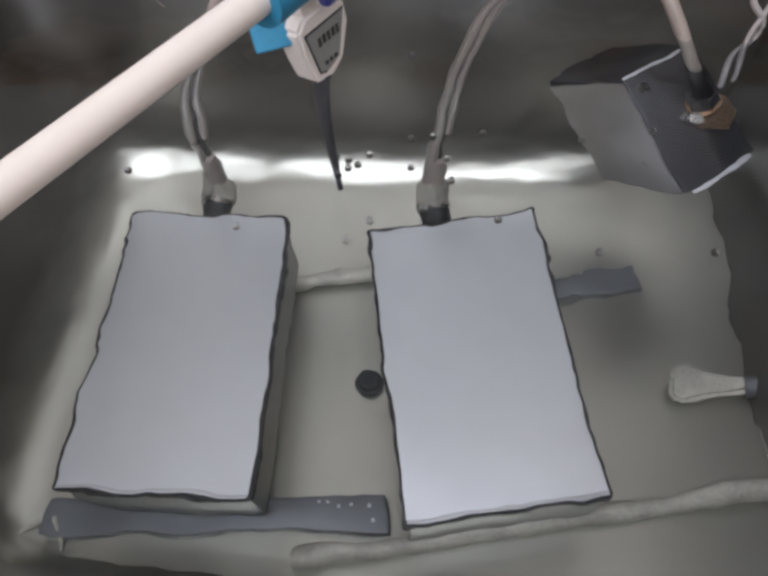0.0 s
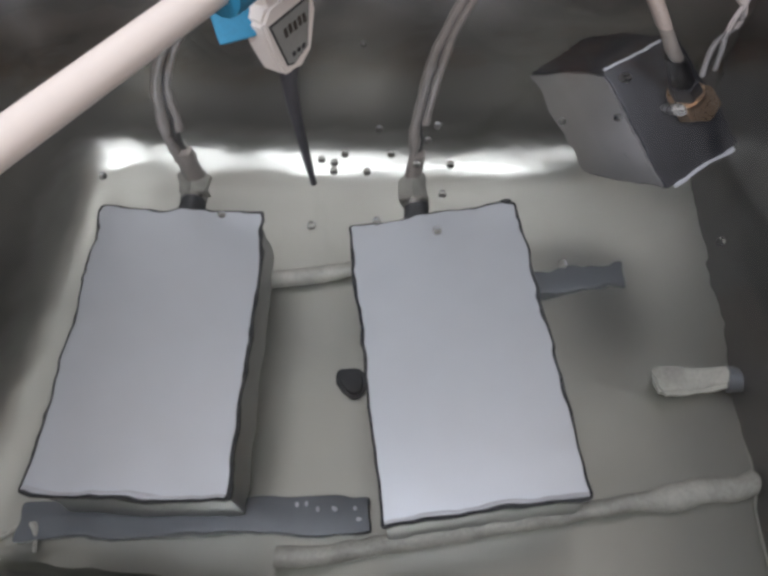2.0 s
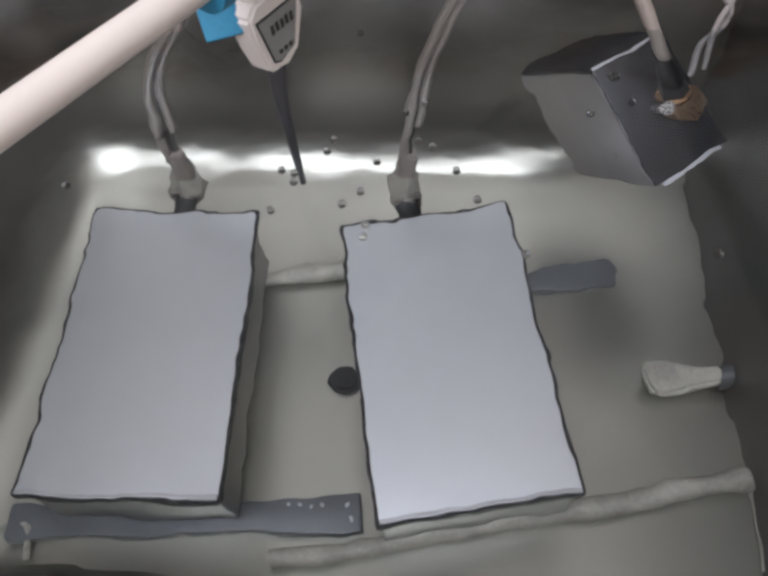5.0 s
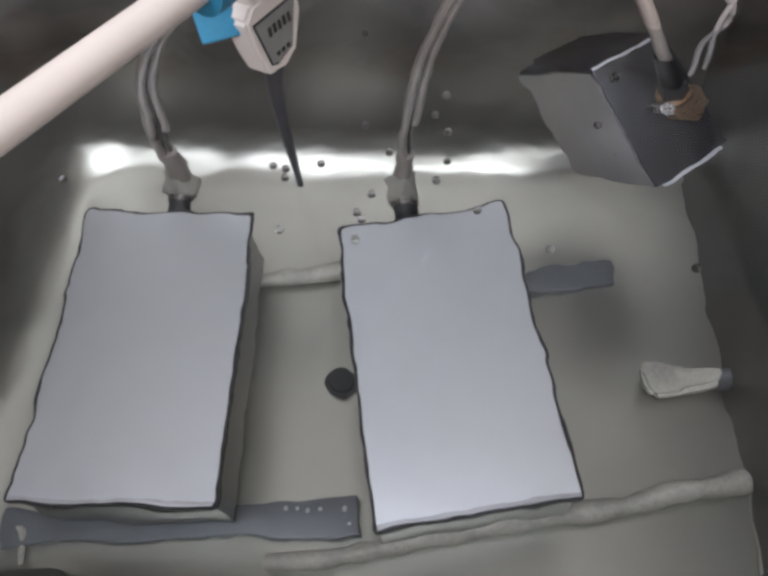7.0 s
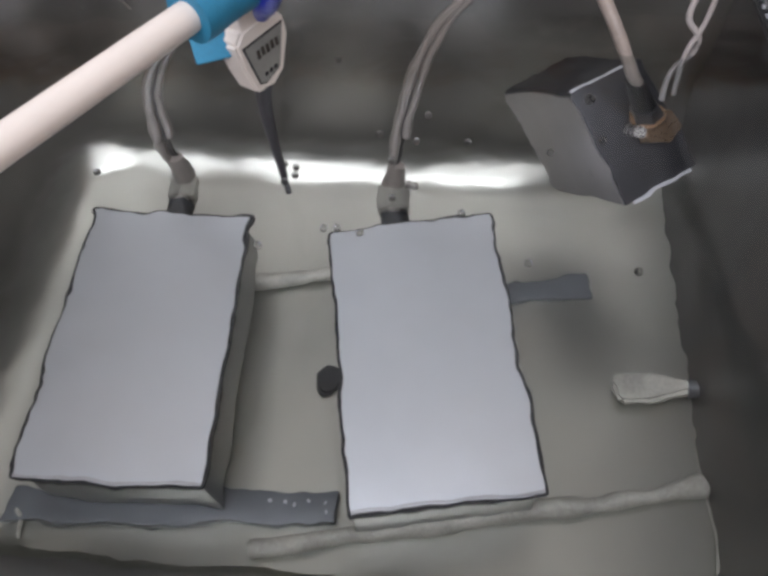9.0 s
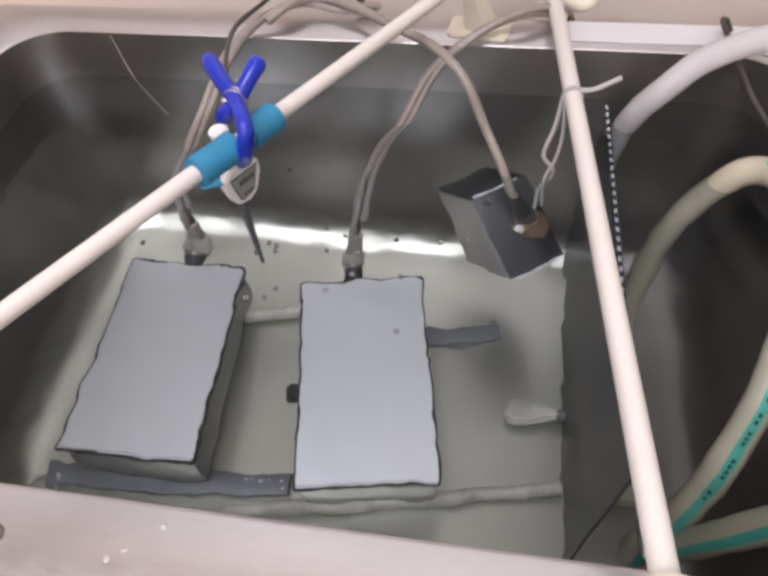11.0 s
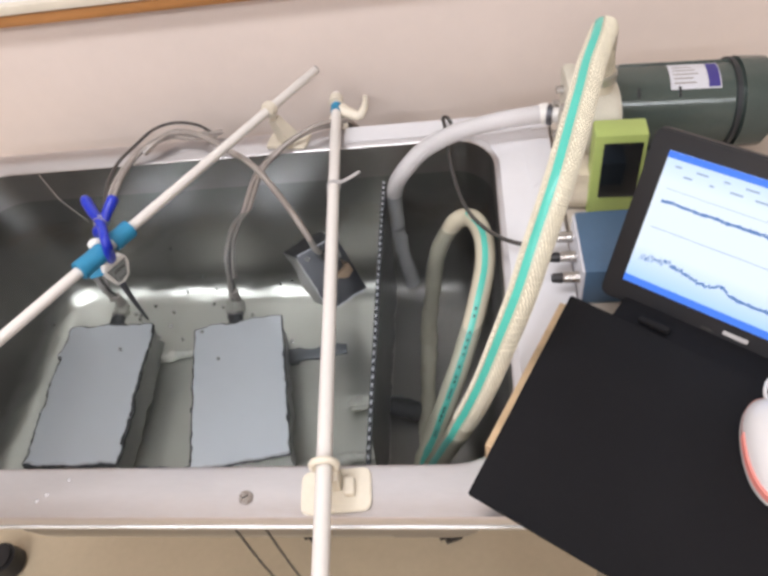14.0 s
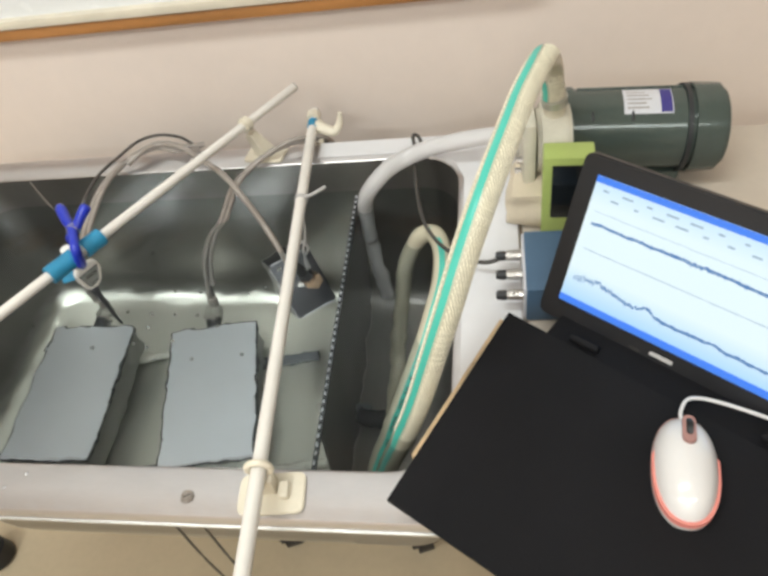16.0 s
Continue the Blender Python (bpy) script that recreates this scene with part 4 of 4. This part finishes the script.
part("base_ring", loft([oval(0.0252, 0.0476, 0.0012), oval(0.0256, 0.0480, 0.0040), oval(0.0252, 0.0476, 0.0062)], True, True), MWHITE, mou, "glossy white base ring")
part("side_band", loft([[(x * k, y * k, z) for x, y, _ in oval(0.0256, 0.0482, 0) for k in [1.0 if y < 0.010 else 0.84]] for z in (0.0064, 0.0130)], True, True), REDGLOW, mou, "red lit translucent band at the back")
part("smoky_band", loft([oval(0.0252, 0.0474, z) for z in (0.0066, 0.0095)], True, True), SMOKE, mou, "smoky translucent band")
wh = part("wheel_slot", plate_outline([(x * 1.0, y + 0.024) for x, y in rounded(0.0105, 0.026, 0.005)], 0.028, 0.0335, 0.001), SMOKE, mou, "smoky wheel surround")
part("wheel", rod(0.009, 0.009, 0.005, pose(-0.0025, 0.026, 0.0285, 0, 90, 0), 20, bev=0.001), BLACK, wh)
lead = tagged(part("mouse_lead", sweep([(0.4590, 0.050, 0.866), (0.4605, 0.064, 0.866), (0.473, 0.078, 0.863), (0.505, 0.072, 0.860), (0.56, 0.045, 0.8592), (0.62, 0.0, 0.8592)], 0.0017, 8), MWHITE), "white mouse lead lying on the black board", "cable")

# wire ends hung from the front lip
for k, x in enumerate((-0.012, 0.018)):
    tagged(part("hanging_wire", sweep([(x, -0.0215, 0.783), (x + 0.001, -0.0235, 0.70), (x - 0.001, -0.020, 0.60), (x, -0.021, 0.52)], 0.0014, 6), CABLEDK), "thin wire hanging from the front lip", "wire", "wires on the lip")

# water drops splashed on the rim
bm = bmesh.new()
bmesh.ops.create_uvsphere(bm, u_segments=12, v_segments=8, radius=0.0022)
for v in bm.verts:
    v.co.z = max(0.0, v.co.z * 0.45)
drop = tagged(part("water_drop", bm, NICKEL), "small clear water drop on the steel rim", "drop", "drops on the rim")
drop.data.materials[0] = CLEARHOSE
drop.location = (-0.215, -0.001, RIM)
rd = random.Random(9)
for k in range(4):
    o = copy_thing(drop, pose(rd.uniform(-0.42, 0.04), rd.uniform(-0.006, 0.024), RIM, 0, 0, rd.uniform(0, 180)))
    sc = rd.uniform(0.5, 1.2)
    o.scale = (sc, sc * rd.uniform(0.6, 1.4), 1)

# lead end on the basin wall
tagged(part("wall_wire", sweep([(-0.435, 0.522, 0.795), (-0.425, 0.520, 0.74), (-0.40, 0.516, 0.66)], 0.0012, 6), CABLE), "thin wire hanging down the back wall of the tank", "wire")
tagged(part("thin_lead", sweep([(-0.478, 0.118, BED + 0.004), (-0.452, 0.135, BED + 0.006), (-0.440, 0.132, BED + 0.012), (-0.436, 0.115, BED + 0.003)], 0.0018, 6), PALE), "pale thin lead on the tank bottom", "wire")

# ---- bubbles drifting on the water ----
bm = bmesh.new()
bmesh.ops.create_uvsphere(bm, u_segments=14, v_segments=8, radius=0.0023)
for v in bm.verts:
    v.co.z = max(v.co.z, -0.0012)
BUBBLE = bpy.data.materials.new("bubble film")
BUBBLE.use_nodes = True
bn_ = BUBBLE.node_tree.nodes["Principled BSDF"]
bn_.inputs["Transmission Weight"].default_value, bn_.inputs["Roughness"].default_value, bn_.inputs["IOR"].default_value = 1.0, 0.02, 1.22
bub = part("bubble", bm, BUBBLE)
tagged(bub, "small clear bubble floating on the water", "bubble", "bubbles on the water")
bub.visible_shadow = False
BUBBLES = [(-0.132, 0.243, -0.006, -0.001, 1.43), (-0.2, 0.237, 0.002, 0.001, 3.27), (-0.138, 0.315, 0.0, 0.002, 2.22), (-0.166, 0.29, 0.004, -0.001, 3.62), (-0.206, 0.283, 0.0, 0.0, 3.75), (-0.343, 0.273, 0.001, 0.0, 0.39), (-0.202, 0.277, 0.006, -0.002, 0.08), (-0.138, 0.27, 0.001, 0.001, 5.02), (-0.082, 0.223, 0.0, -0.001, 1.56), (-0.205, 0.292, 0.004, 0.002, 1.41), (-0.187, 0.235, 0.003, 0.0, 5.97), (-0.175, 0.314, 0.004, 0.0, 2.82), (-0.152, 0.249, 0.006, 0.001, 5.02), (-0.179, 0.394, -0.002, 0.0, 2.86), (-0.257, 0.244, 0.005, -0.001, 3.83), (-0.167, 0.303, 0.006, 0.0, 0.9), (-0.068, 0.311, 0.002, 0.0, 3.81), (-0.008, 0.22, 0.0, 0.0, 5.21), (-0.034, 0.319, 0.001, 0.0, 3.14), (-0.209, 0.281, 0.0, 0.0, 0.2), (-0.2165, 0.2835, 0.0, 0.0, 0.2), (-0.2085, 0.2745, 0.0, 0.0, 0.2), (-0.159, 0.286, 0.0, 0.0, 1.1)]
bubbles = [bub] + [copy_thing(bub, pose(0, 0, 0)) for _ in BUBBLES[1:]]


def motions():
    # the ripples slide with the flow, the bubbles drift on it
    walk(water, [(t, pose(0.006 * math.cos(t * 1.1), 0.005 * math.sin(t * 0.9), WATER)) for t in range(0, 17)])
    for ob, (x, y, vx, vy, ph) in zip(bubbles, BUBBLES):
        rows = []
        for t in range(0, 17):
            rows.append((t, pose(x + vx * t + 0.010 * math.sin(t * 0.7 + ph), y + vy * t + 0.008 * math.cos(t * 0.6 + ph), WATER + 0.0006)))
        walk(ob, rows)


motions()
